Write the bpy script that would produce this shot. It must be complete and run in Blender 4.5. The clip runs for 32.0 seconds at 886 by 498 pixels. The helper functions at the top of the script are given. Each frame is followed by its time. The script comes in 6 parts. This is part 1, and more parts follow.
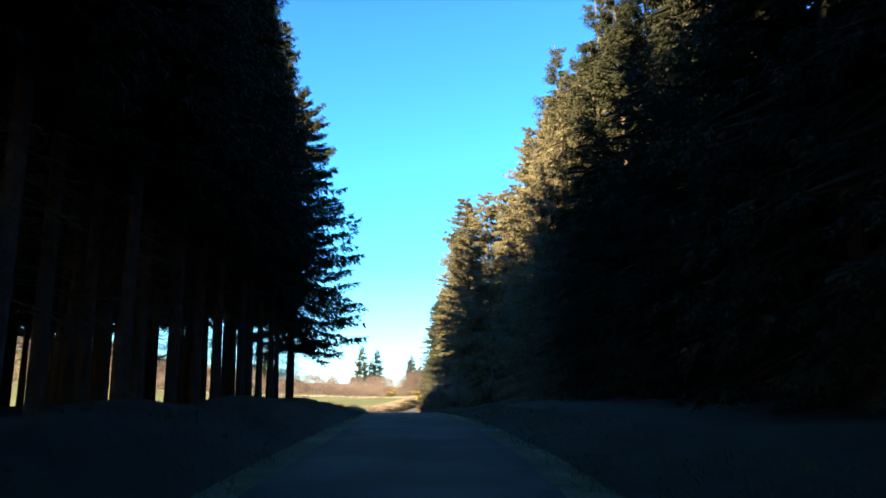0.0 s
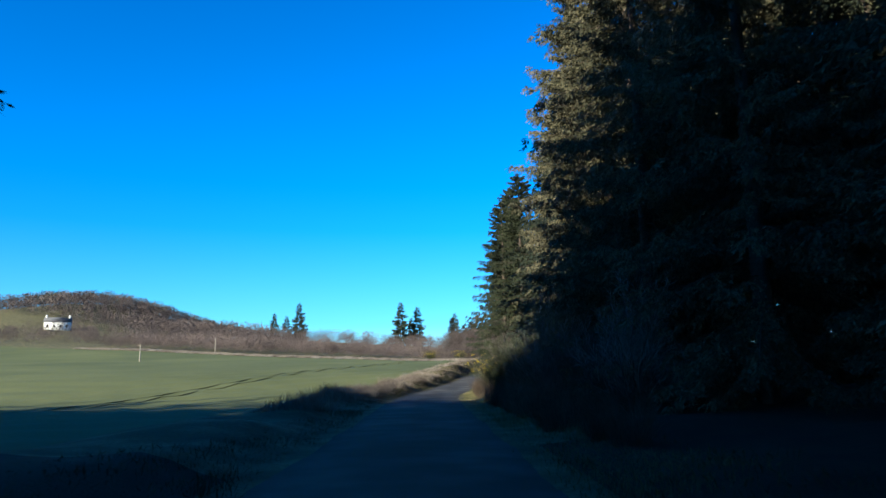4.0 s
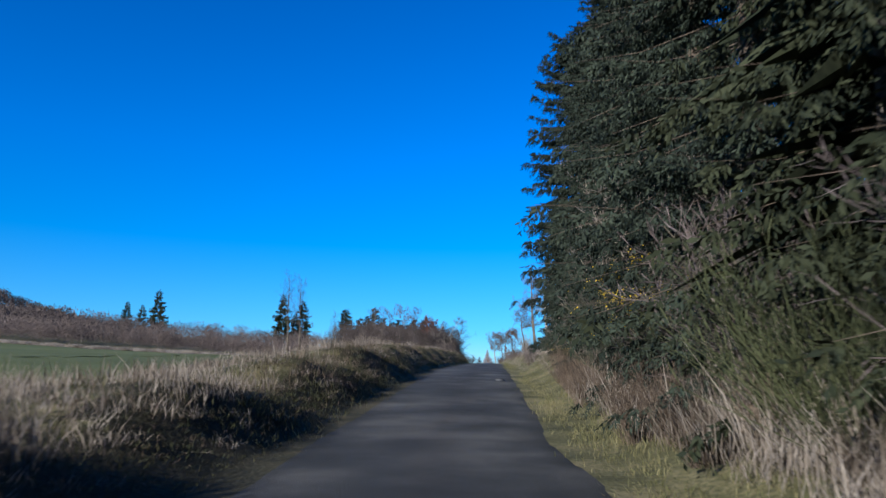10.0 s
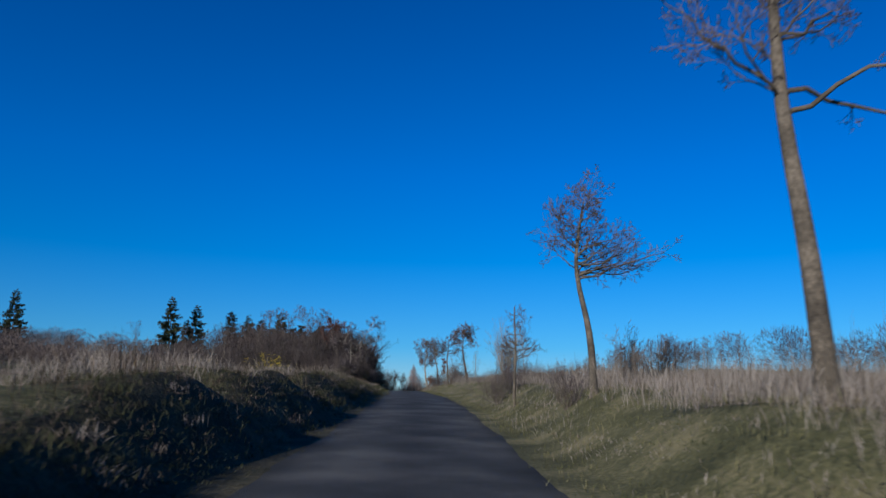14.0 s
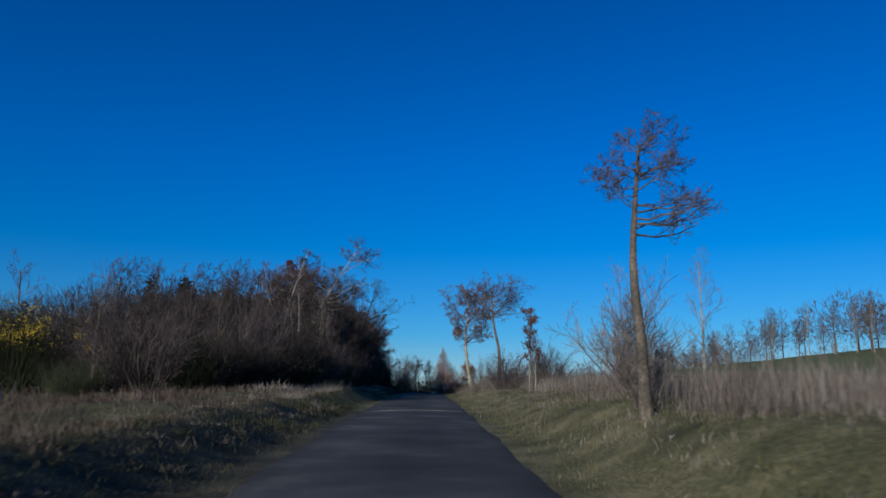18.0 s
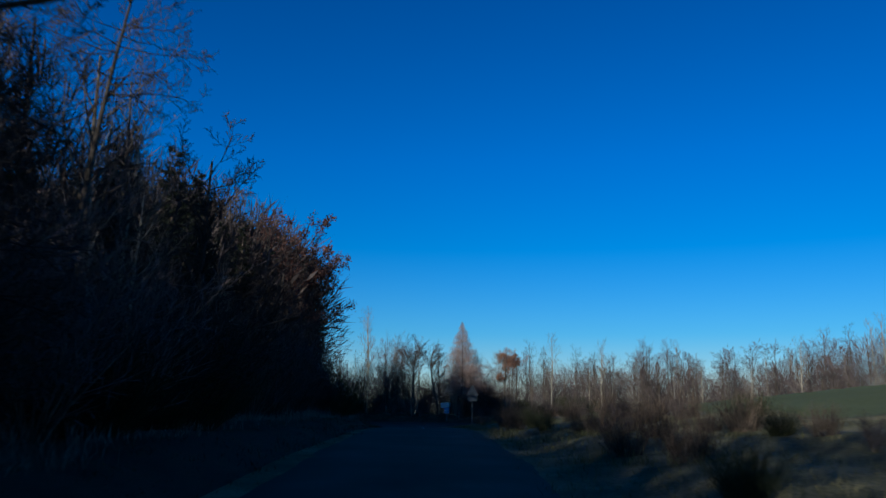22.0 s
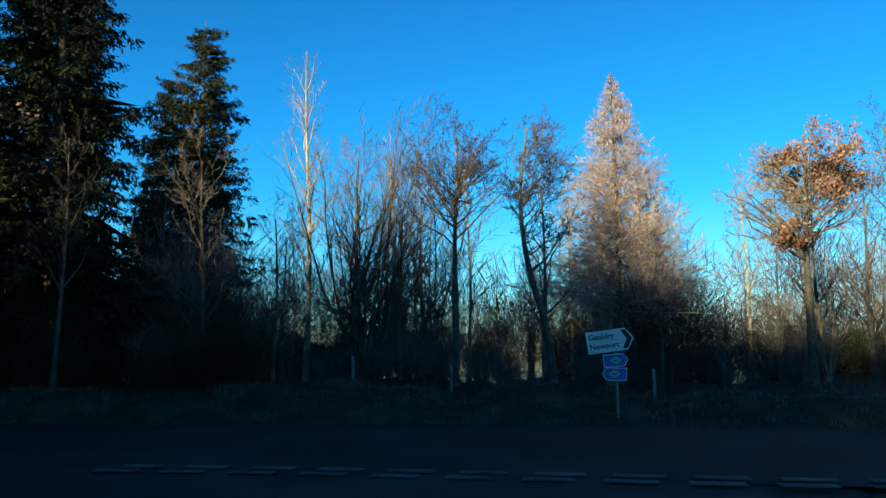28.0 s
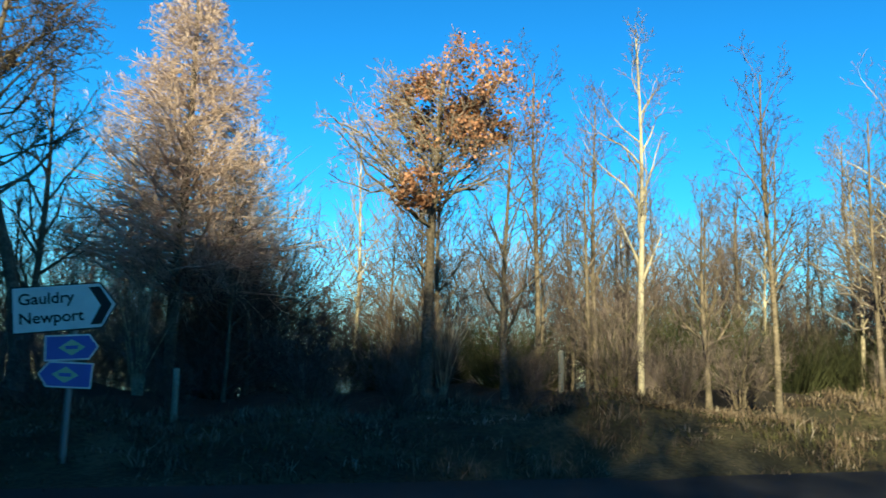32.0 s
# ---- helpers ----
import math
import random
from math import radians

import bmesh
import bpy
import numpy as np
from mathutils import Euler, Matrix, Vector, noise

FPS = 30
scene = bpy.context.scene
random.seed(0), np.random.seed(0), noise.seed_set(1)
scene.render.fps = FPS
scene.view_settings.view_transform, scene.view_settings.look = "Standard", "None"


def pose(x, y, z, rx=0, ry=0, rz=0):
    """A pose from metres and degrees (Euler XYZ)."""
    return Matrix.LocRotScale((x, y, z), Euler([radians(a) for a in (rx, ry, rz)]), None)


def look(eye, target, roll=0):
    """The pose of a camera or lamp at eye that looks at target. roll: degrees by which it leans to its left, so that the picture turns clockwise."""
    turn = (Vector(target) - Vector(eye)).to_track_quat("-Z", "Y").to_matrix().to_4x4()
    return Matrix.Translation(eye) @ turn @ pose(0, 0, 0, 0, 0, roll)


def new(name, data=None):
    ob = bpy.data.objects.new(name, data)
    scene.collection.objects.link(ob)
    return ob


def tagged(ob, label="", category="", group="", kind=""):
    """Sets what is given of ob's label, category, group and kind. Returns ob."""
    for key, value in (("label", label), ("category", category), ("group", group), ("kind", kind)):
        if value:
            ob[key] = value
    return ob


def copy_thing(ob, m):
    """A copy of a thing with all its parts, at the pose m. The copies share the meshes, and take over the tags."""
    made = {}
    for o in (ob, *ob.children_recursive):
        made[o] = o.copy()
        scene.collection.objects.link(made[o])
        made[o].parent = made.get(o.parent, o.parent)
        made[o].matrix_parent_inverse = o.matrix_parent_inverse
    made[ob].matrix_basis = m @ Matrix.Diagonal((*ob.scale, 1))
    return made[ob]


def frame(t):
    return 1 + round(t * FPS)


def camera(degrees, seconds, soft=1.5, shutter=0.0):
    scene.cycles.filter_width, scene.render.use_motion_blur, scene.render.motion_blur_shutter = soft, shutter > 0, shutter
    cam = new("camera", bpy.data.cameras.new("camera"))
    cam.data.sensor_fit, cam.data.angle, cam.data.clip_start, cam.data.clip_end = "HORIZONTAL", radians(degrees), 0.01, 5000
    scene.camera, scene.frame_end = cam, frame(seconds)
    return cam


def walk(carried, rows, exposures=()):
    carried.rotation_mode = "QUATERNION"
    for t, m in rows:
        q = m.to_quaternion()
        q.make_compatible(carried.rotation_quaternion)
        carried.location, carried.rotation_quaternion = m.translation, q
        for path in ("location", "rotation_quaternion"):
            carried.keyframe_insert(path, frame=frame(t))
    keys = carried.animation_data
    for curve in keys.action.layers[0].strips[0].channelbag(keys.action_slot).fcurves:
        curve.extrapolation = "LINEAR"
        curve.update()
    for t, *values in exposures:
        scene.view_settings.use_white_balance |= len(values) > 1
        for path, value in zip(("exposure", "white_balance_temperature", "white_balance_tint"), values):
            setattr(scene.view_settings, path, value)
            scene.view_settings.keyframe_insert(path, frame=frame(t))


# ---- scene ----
cam = camera(60.1, 32.0, soft=1.45, shutter=0.15)
PATH = [
    (0, (0.000, 0.000, 1.350), (0.000, 1.948, 1.802), -1.0),
    (0.5, (-0.125, 6.188, 1.781), (-0.137, 8.134, 2.240), -0.9),
    (1, (-0.299, 12.321, 2.173), (-0.322, 14.271, 2.616), -1.0),
    (1.5, (-0.513, 18.353, 2.509), (-0.544, 20.309, 2.924), -1.1),
    (2, (-0.785, 24.258, 2.784), (-0.843, 26.216, 3.188), -1.5),
    (2.5, (-1.132, 30.036, 3.006), (-1.209, 31.997, 3.393), -1.7),
    (3, (-1.562, 35.655, 3.207), (-1.652, 37.615, 3.596), -2.0),
    (3.5, (-2.046, 41.140, 3.392), (-2.140, 43.101, 3.773), -2.3),
    (4, (-2.499, 46.621, 3.532), (-2.609, 48.586, 3.888), -0.7),
    (4.5, (-2.932, 52.145, 3.632), (-3.042, 54.112, 3.978), -0.4),
    (5, (-3.354, 57.724, 3.711), (-3.461, 59.692, 4.053), -0.7),
    (5.5, (-3.770, 63.357, 3.789), (-3.870, 65.322, 4.146), -1.3),
    (6, (-4.189, 69.034, 3.875), (-4.286, 71.002, 4.218), -1.3),
    (6.5, (-4.632, 74.737, 3.973), (-4.733, 76.704, 4.322), -1.4),
    (7, (-5.103, 80.441, 4.071), (-5.208, 82.411, 4.401), -1.4),
    (7.5, (-5.499, 86.129, 4.149), (-5.596, 88.097, 4.488), -1.4),
    (8, (-5.777, 91.808, 4.211), (-5.847, 93.778, 4.551), -1.4),
    (8.5, (-5.968, 97.524, 4.279), (-5.993, 99.494, 4.625), -0.6),
    (9, (-6.040, 103.306, 4.364), (-6.019, 105.275, 4.718), -0.3),
    (9.5, (-5.953, 109.183, 4.478), (-5.867, 111.147, 4.841), 0.3),
    (10, (-5.666, 115.182, 4.641), (-5.505, 117.139, 5.018), 0.8),
    (10.5, (-5.152, 121.335, 4.894), (-4.916, 123.278, 5.306), 0.9),
    (11, (-4.402, 127.672, 5.286), (-4.100, 129.601, 5.722), 0.7),
    (11.5, (-3.473, 134.242, 5.790), (-3.126, 136.162, 6.230), 0.2),
    (12, (-2.470, 141.089, 6.318), (-2.104, 143.007, 6.752), 0.9),
    (12.5, (-1.463, 148.227, 6.841), (-1.091, 150.149, 7.248), 0.7),
    (13, (-0.407, 155.581, 7.339), (-0.047, 157.503, 7.757), 0.6),
    (13.5, (0.675, 163.042, 7.744), (1.031, 164.968, 8.148), 0.4),
    (14, (1.830, 170.488, 8.071), (2.178, 172.413, 8.486), 0.8),
    (14.5, (3.062, 177.822, 8.422), (3.406, 179.749, 8.835), 0.9),
    (15, (4.261, 185.124, 8.835), (4.604, 187.051, 9.247), 0.6),
    (15.5, (5.446, 192.560, 9.227), (5.788, 194.488, 9.631), 0.5),
    (16, (6.614, 200.212, 9.591), (6.940, 202.141, 10.007), -0.8),
    (16.5, (7.762, 208.135, 9.925), (8.072, 210.070, 10.323), -0.9),
    (17, (8.888, 216.365, 10.226), (9.184, 218.306, 10.607), -0.4),
    (17.5, (9.996, 224.919, 10.502), (10.274, 226.863, 10.881), 0.2),
    (18, (11.087, 233.764, 10.772), (11.364, 235.707, 11.157), 0.2),
    (18.5, (12.154, 242.772, 11.071), (12.432, 244.716, 11.451), 0.3),
    (19, (13.162, 251.749, 11.419), (13.444, 253.691, 11.808), 0.3),
    (19.5, (14.173, 260.391, 11.723), (14.454, 262.329, 12.130), 0.2),
    (20, (15.216, 268.575, 11.900), (15.498, 270.520, 12.269), 0.7),
    (20.5, (16.164, 276.442, 12.034), (16.445, 278.392, 12.379), 0.6),
    (21, (17.143, 284.129, 12.165), (17.415, 286.078, 12.523), 0.8),
    (21.5, (18.089, 291.751, 12.312), (18.354, 293.697, 12.691), 0.8),
    (22, (19.007, 299.314, 12.467), (19.266, 301.260, 12.847), 0.7),
    (22.5, (19.912, 306.757, 12.616), (20.166, 308.700, 13.017), 0.5),
    (23, (20.787, 314.001, 12.723), (21.040, 315.946, 13.117), 0.3),
    (23.5, (21.594, 320.948, 12.726), (21.852, 322.903, 13.057), 0.7),
    (24, (22.327, 327.462, 12.612), (22.583, 329.428, 12.880), 1.0),
    (24.5, (22.975, 333.432, 12.443), (23.215, 335.400, 12.707), 0.8),
    (25, (23.510, 338.793, 12.281), (23.728, 340.764, 12.543), 0.9),
    (25.5, (23.910, 343.574, 12.125), (24.106, 345.547, 12.384), 1.1),
    (26, (24.208, 347.837, 11.938), (24.378, 349.816, 12.172), 0.7),
    (26.5, (24.430, 351.669, 11.746), (24.579, 353.649, 11.984), 0.4),
    (27, (24.597, 355.141, 11.585), (24.734, 357.120, 11.839), 0.1),
    (27.5, (24.746, 358.284, 11.478), (24.874, 360.258, 11.768), -0.3),
    (28, (24.973, 361.065, 11.425), (25.136, 363.039, 11.703), -0.6),
    (28.5, (25.477, 363.361, 11.380), (25.716, 365.328, 11.656), -0.9),
    (29, (26.138, 364.972, 11.339), (26.473, 366.923, 11.626), -1.7),
    (29.5, (26.613, 365.821, 11.309), (27.005, 367.760, 11.605), -1.8),
    (30, (26.857, 366.185, 11.288), (27.274, 368.118, 11.590), -1.8),
    (30.5, (27.131, 366.469, 11.266), (27.570, 368.397, 11.569), -1.8),
    (31, (27.632, 366.864, 11.246), (28.142, 368.773, 11.552), -1.5),
    (31.5, (28.291, 367.405, 11.225), (29.009, 369.248, 11.525), -0.8),
    (32, (28.996, 368.114, 11.207), (30.029, 369.800, 11.507), 1.3),
]
EXPOSURES = [(0, 3.0, 11500, 6), (1.5, 2.6, 12000, 1), (2.5, 2.1, 10200, -4), (3.5, 1.65, 7100, -4), (5.5, 1.3, 6300, -6), (7, 1.1, 6200, -4), (9, 0.9, 5900, 3), (11, 0.65, 5900, 1), (13, 0.2, 5900, 2), (15, 0.0, 5900, 3), (18, -0.1, 5900, 2), (22, 0.0, 6000, -1), (25.5, 0.45, 6700, -12), (27.5, 1.4, 9200, -16), (32, 1.65, 9800, -17)]
walk(cam, [(t, look(eye, target, roll)) for t, eye, target, roll in PATH], EXPOSURES)

# ---- plan: the lane's centre line and the lie of the land ----
# y, x and height of the lane's middle
CENTRE = np.array([
    (-60.0, -0.20, -1.00), (0.0, -0.30, 0.00), (12.3, -0.60, 0.82), (24.3, -1.09, 1.43),
    (35.7, -1.86, 1.86), (46.6, -2.80, 2.18), (57.7, -3.65, 2.36), (69.0, -4.49, 2.53),
    (80.4, -5.40, 2.72), (91.8, -6.08, 2.86), (103.3, -6.34, 3.01), (115.2, -5.97, 3.29),
    (127.7, -4.70, 3.94), (141.1, -2.77, 4.97), (155.6, -0.71, 5.99), (170.5, 1.53, 6.72),
    (185.1, 3.96, 7.48), (200.2, 6.31, 8.24), (216.4, 8.59, 8.88), (233.8, 10.79, 9.42),
    (251.7, 12.86, 10.07), (268.6, 14.92, 10.55), (284.1, 16.84, 10.81), (299.3, 18.71, 11.12),
    (314.0, 20.49, 11.37), (327.5, 22.03, 11.26), (338.8, 23.21, 10.93), (347.8, 23.91, 10.59),
    (355.1, 24.30, 10.24), (358.3, 24.45, 9.97), (368.3, 24.96, 9.97),
])
HALF = 2.2                      # half the lane's width
JX, JY, JA = 24.96, 370.96, -0.3041             # where the lane meets the main road, and the main road's heading
MAIN_NEAR, MAIN_FAR = 0.0, 6.6  # the main road's edges, counted from the give-way line


def cx(y):
    return np.interp(y, CENTRE[:, 0], CENTRE[:, 1])


def cz(y):
    return np.interp(y, CENTRE[:, 0], CENTRE[:, 2])


def smooth(a, b, v):
    u = np.clip((v - a) / (b - a), 0, 1)
    return u * u * (3 - 2 * u)


def main_uv(x, y):
    """Along and across the main road; across is 0 at the give-way line and grows away from the lane."""
    ca, sa = math.cos(JA), math.sin(JA)
    dx, dy = x - JX, y - JY
    return dx * ca + dy * sa, -dx * sa + dy * ca


def land(x, y):
    """Height of the ground."""
    x, y = np.asarray(x, float), np.asarray(y, float)
    d = x - cx(y)
    a = np.maximum(-d, 0)
    r = np.maximum(d, 0)
    base = cz(y)
    wob = 0.05 * np.sin(x * 1.3 + y * 0.7) + 0.06 * np.sin(x * 0.6 - y * 0.9 + 1.0)
    # left: verge, bank, field
    bank = np.interp(y, [0, 55, 75, 100, 125, 145, 200, 222, 245, 330], [1.0, 0.4, 0.2, 0.42, 0.65, 1.0, 1.1, 0.8, 0.55, 0.4])
    field = np.interp(y, [0, 45, 70, 110, 140, 200, 250, 300], [1.2, 0.1, -0.7, -0.7, 0.1, 0.4, 0.4, 0.4])
    bank = bank * (1 + 0.12 * np.sin(1.15 * y + 2.0 * np.sin(0.37 * y)) + 0.12 * np.sin(1.9 * a + 0.8 * y))
    left = bank * smooth(2.3, 3.7, a) + (field - bank) * smooth(5.5, 9.5, a)
    tilt = np.interp(y, [140, 237, 292, 351, 400], [0.0, 0.011, 0.042, 0.068, 0.066])
    left = left + tilt * np.maximum(a - 22, 0) * smooth(20, 60, a) - 0.03 * np.maximum(a - 140, 0)
    # right: forest floor, rough ground, field
    rb = np.interp(y, [0, 60, 100, 140, 150, 200, 235, 270, 300, 335], [0.3, 0.2, 0.3, 0.5, 0.95, 0.95, 0.85, 0.45, 0.2, 0.1])
    rs = np.interp(y, [0, 130, 150, 230, 275, 300, 330, 360], [0.06, 0.07, 0.05, 0.02, 0.045, 0.08, 0.11, 0.085])
    right = rb * smooth(2.3, 4.3, r) + rs * np.clip(r - 3, 0, 60)
    z = base + np.where(d < 0, left, right) + wob * smooth(2.5, 4.2, np.abs(d))
    # rising woods and the wooded hill beyond the field
    z = z + 14.5 * smooth(310, 520, y) * smooth(30, -40, x - 0.02 * y) * smooth(3, 9, a) + 30 * np.exp(-(((x + 294) / 75) ** 2 + ((y - 630) / 150) ** 2)) * smooth(330, 480, y)
    # the main road is level with the lane's end; a low bank and falling woodland lie behind it
    u, v = main_uv(x, y)
    near = smooth(-14, -3, v) * smooth(60, 30, np.abs(u))
    jz = CENTRE[-1, 2]
    cross = jz - 0.05 + 0.012 * u * smooth(0, 30, np.abs(u)) + (0.62 + 0.16 * np.sin(0.9 * u + 1.4 * np.sin(0.5 * u)) + 0.08 * np.sin(2.7 * u)) * smooth(MAIN_FAR + 0.15, MAIN_FAR + 1.6, v) + 0.25 * smooth(-2.5, -6, v) * smooth(3.5, 6, np.abs(u - 0.0))
    z = z * (1 - near) + cross * near
    behind = smooth(MAIN_FAR + 9, MAIN_FAR + 75, v) * smooth(-40, 5, x - cx(y))
    return z - 13 * behind - 62 * smooth(MAIN_FAR + 50, MAIN_FAR + 650, v) * smooth(-60, 40, x - cx(y)) - 8 * smooth(700, 1500, np.hypot(x, y))


# ---- sky and sun ----
SUN_AZ, SUN_EL = 38.0, 16.5     # the light travels this many degrees to the right of +y, and comes down this steeply
world = bpy.data.worlds.new("world")
scene.world = world
world.use_nodes = True
wn = world.node_tree
wn.nodes.clear()
sky = wn.nodes.new("ShaderNodeTexSky")
sky.sky_type, sky.sun_disc = "NISHITA", False
sky.sun_elevation, sky.sun_rotation = radians(SUN_EL), radians(180 + SUN_AZ)
sky.air_density, sky.dust_density, sky.ozone_density, sky.altitude = 1.0, 0.1, 3.0, 100
tint = wn.nodes.new("ShaderNodeMix")
tint.data_type, tint.blend_type = "RGBA", "MULTIPLY"
tint.inputs[0].default_value = 1.0
height = wn.nodes.new("ShaderNodeTexCoord")
part_z = wn.nodes.new("ShaderNodeSeparateXYZ")
haze = wn.nodes.new("ShaderNodeValToRGB")
haze.color_ramp.elements[0].position, haze.color_ramp.elements[0].color = 0.0, (0.66, 0.74, 0.96, 1)
haze.color_ramp.elements[1].position, haze.color_ramp.elements[1].color = 0.30, (0.018, 0.50, 1.12, 1)
for place, shade in ((0.03, (0.48, 0.66, 0.98, 1)), (0.08, (0.23, 0.60, 1.0, 1)), (0.2, (0.05, 0.525, 1.05, 1)), (0.5, (0.012, 0.42, 0.98, 1)), (0.7, (0.007, 0.24, 0.6, 1)), (1.0, (0.004, 0.13, 0.34, 1))):
    haze.color_ramp.elements.new(place).color = shade
wn.links.new(height.outputs["Generated"], part_z.inputs[0])
wn.links.new(part_z.outputs[2], haze.inputs[0])
wn.links.new(haze.outputs[0], tint.inputs[7])
back = wn.nodes.new("ShaderNodeBackground")
back.inputs[1].default_value = 0.10
wout = wn.nodes.new("ShaderNodeOutputWorld")
wn.links.new(sky.outputs[0], tint.inputs[6])
wn.links.new(tint.outputs[2], back.inputs[0])
wn.links.new(back.outputs[0], wout.inputs[0])

sun_data = bpy.data.lights.new("sun", "SUN")
sun_data.energy, sun_data.angle, sun_data.color = 5.0, radians(0.55), (0.97, 0.89, 0.80)
sun = new("sun", sun_data)
sun.matrix_world = look((0, 0, 200), (math.sin(radians(SUN_AZ)) * math.cos(radians(SUN_EL)), math.cos(radians(SUN_AZ)) * math.cos(radians(SUN_EL)), 200 - math.sin(radians(SUN_EL))))


# ---- materials ----
def surface(name, dark, light, scale=3.0, fine=40.0, rough=0.9, bump=0.3, third=None, spread=0.0, through_light=0.0):
    """A worn natural surface: coarse patches and fine grain between two or three colours, with relief; spread varies it from piece to piece."""
    m = bpy.data.materials.new(name)
    m.use_nodes = True
    nt = m.node_tree
    bsdf = nt.nodes["Principled BSDF"]
    bsdf.inputs["Roughness"].default_value = rough
    bsdf.inputs["Specular IOR Level"].default_value = 0.25
    co = nt.nodes.new("ShaderNodeTexCoord")
    n1, n2 = nt.nodes.new("ShaderNodeTexNoise"), nt.nodes.new("ShaderNodeTexNoise")
    for n, s, det in ((n1, scale, 4), (n2, fine, 3)):
        n.inputs["Scale"].default_value, n.inputs["Detail"].default_value = s, det
        nt.links.new(co.outputs["Object"], n.inputs["Vector"])
    add = nt.nodes.new("ShaderNodeMath")
    add.operation = "MULTIPLY_ADD"
    nt.links.new(n2.outputs[0], add.inputs[0])
    add.inputs[1].default_value = 0.6
    nt.links.new(n1.outputs[0], add.inputs[2])
    value = add
    if spread:
        geo = nt.nodes.new("ShaderNodeNewGeometry")
        ob = nt.nodes.new("ShaderNodeObjectInfo")
        s1, s2 = nt.nodes.new("ShaderNodeMath"), nt.nodes.new("ShaderNodeMath")
        for s, source, k in ((s1, geo.outputs["Random Per Island"], spread), (s2, ob.outputs["Random"], spread * 0.6)):
            s.operation = "MULTIPLY_ADD"
            nt.links.new(source, s.inputs[0])
            s.inputs[1].default_value = k
        nt.links.new(add.outputs[0], s1.inputs[2])
        nt.links.new(s1.outputs[0], s2.inputs[2])
        shift = nt.nodes.new("ShaderNodeMath")
        shift.operation = "SUBTRACT"
        nt.links.new(s2.outputs[0], shift.inputs[0])
        shift.inputs[1].default_value = spread * 0.8
        value = shift
    ramp = nt.nodes.new("ShaderNodeValToRGB")
    ramp.color_ramp.elements[0].position, ramp.color_ramp.elements[1].position = 0.5, 1.1 - 0.05
    ramp.color_ramp.elements[0].color, ramp.color_ramp.elements[1].color = (*dark, 1), (*light, 1)
    if third:
        e = ramp.color_ramp.elements.new(0.78)
        e.color = (*third, 1)
    nt.links.new(value.outputs[0], ramp.inputs[0])
    nt.links.new(ramp.outputs[0], bsdf.inputs["Base Color"])
    if bump:
        b = nt.nodes.new("ShaderNodeBump")
        b.inputs["Strength"].default_value, b.inputs["Distance"].default_value = bump, 0.03
        nt.links.new(n2.outputs[0], b.inputs["Height"])
        nt.links.new(b.outputs[0], bsdf.inputs["Normal"])
    if through_light:
        tr = nt.nodes.new("ShaderNodeBsdfTranslucent")
        mixer = nt.nodes.new("ShaderNodeMixShader")
        mixer.inputs[0].default_value = through_light
        nt.links.new(ramp.outputs[0], tr.inputs[0])
        nt.links.new(bsdf.outputs[0], mixer.inputs[1])
        nt.links.new(tr.outputs[0], mixer.inputs[2])
        nt.links.new(mixer.outputs[0], nt.nodes["Material Output"].inputs[0])
    return m


def paint(name, colour, rough=0.5, metal=0.0):
    m = surface(name, tuple(c * 0.8 for c in colour), colour, 4.0, 60.0, rough, 0.05)
    m.node_tree.nodes["Principled BSDF"].inputs["Metallic"].default_value = metal
    return m


def tracked(m):
    """Paler wheel tracks, a darker middle and mossy edges, by how far across the lane a point lies."""
    nt = m.node_tree
    bsdf = nt.nodes["Principled BSDF"]
    old = bsdf.inputs["Base Color"].links[0].from_socket
    across = nt.nodes.new("ShaderNodeAttribute")
    across.attribute_name = "across"
    side = nt.nodes.new("ShaderNodeMath")
    side.operation = "ABSOLUTE"
    ramp = nt.nodes.new("ShaderNodeValToRGB")
    stops = ((0.0, 0.72), (0.22, 0.85), (0.45, 1.0), (0.70, 0.95), (0.88, 0.55), (1.0, 0.38))
    ramp.color_ramp.elements[0].color = (0.72, 0.70, 0.68, 1)
    ramp.color_ramp.elements[1].color = (0.36, 0.40, 0.30, 1)
    for place, level in stops[1:-1]:
        ramp.color_ramp.elements.new(place).color = (level, level, level * 0.99, 1)
    mix = nt.nodes.new("ShaderNodeMix")
    mix.data_type, mix.blend_type = "RGBA", "MULTIPLY"
    mix.inputs[0].default_value = 1.0
    nt.links.new(across.outputs["Fac"], side.inputs[0])
    nt.links.new(side.outputs[0], ramp.inputs[0])
    nt.links.new(old, mix.inputs[6])
    nt.links.new(ramp.outputs[0], mix.inputs[7])
    nt.links.new(mix.outputs[2], bsdf.inputs["Base Color"])
    return m


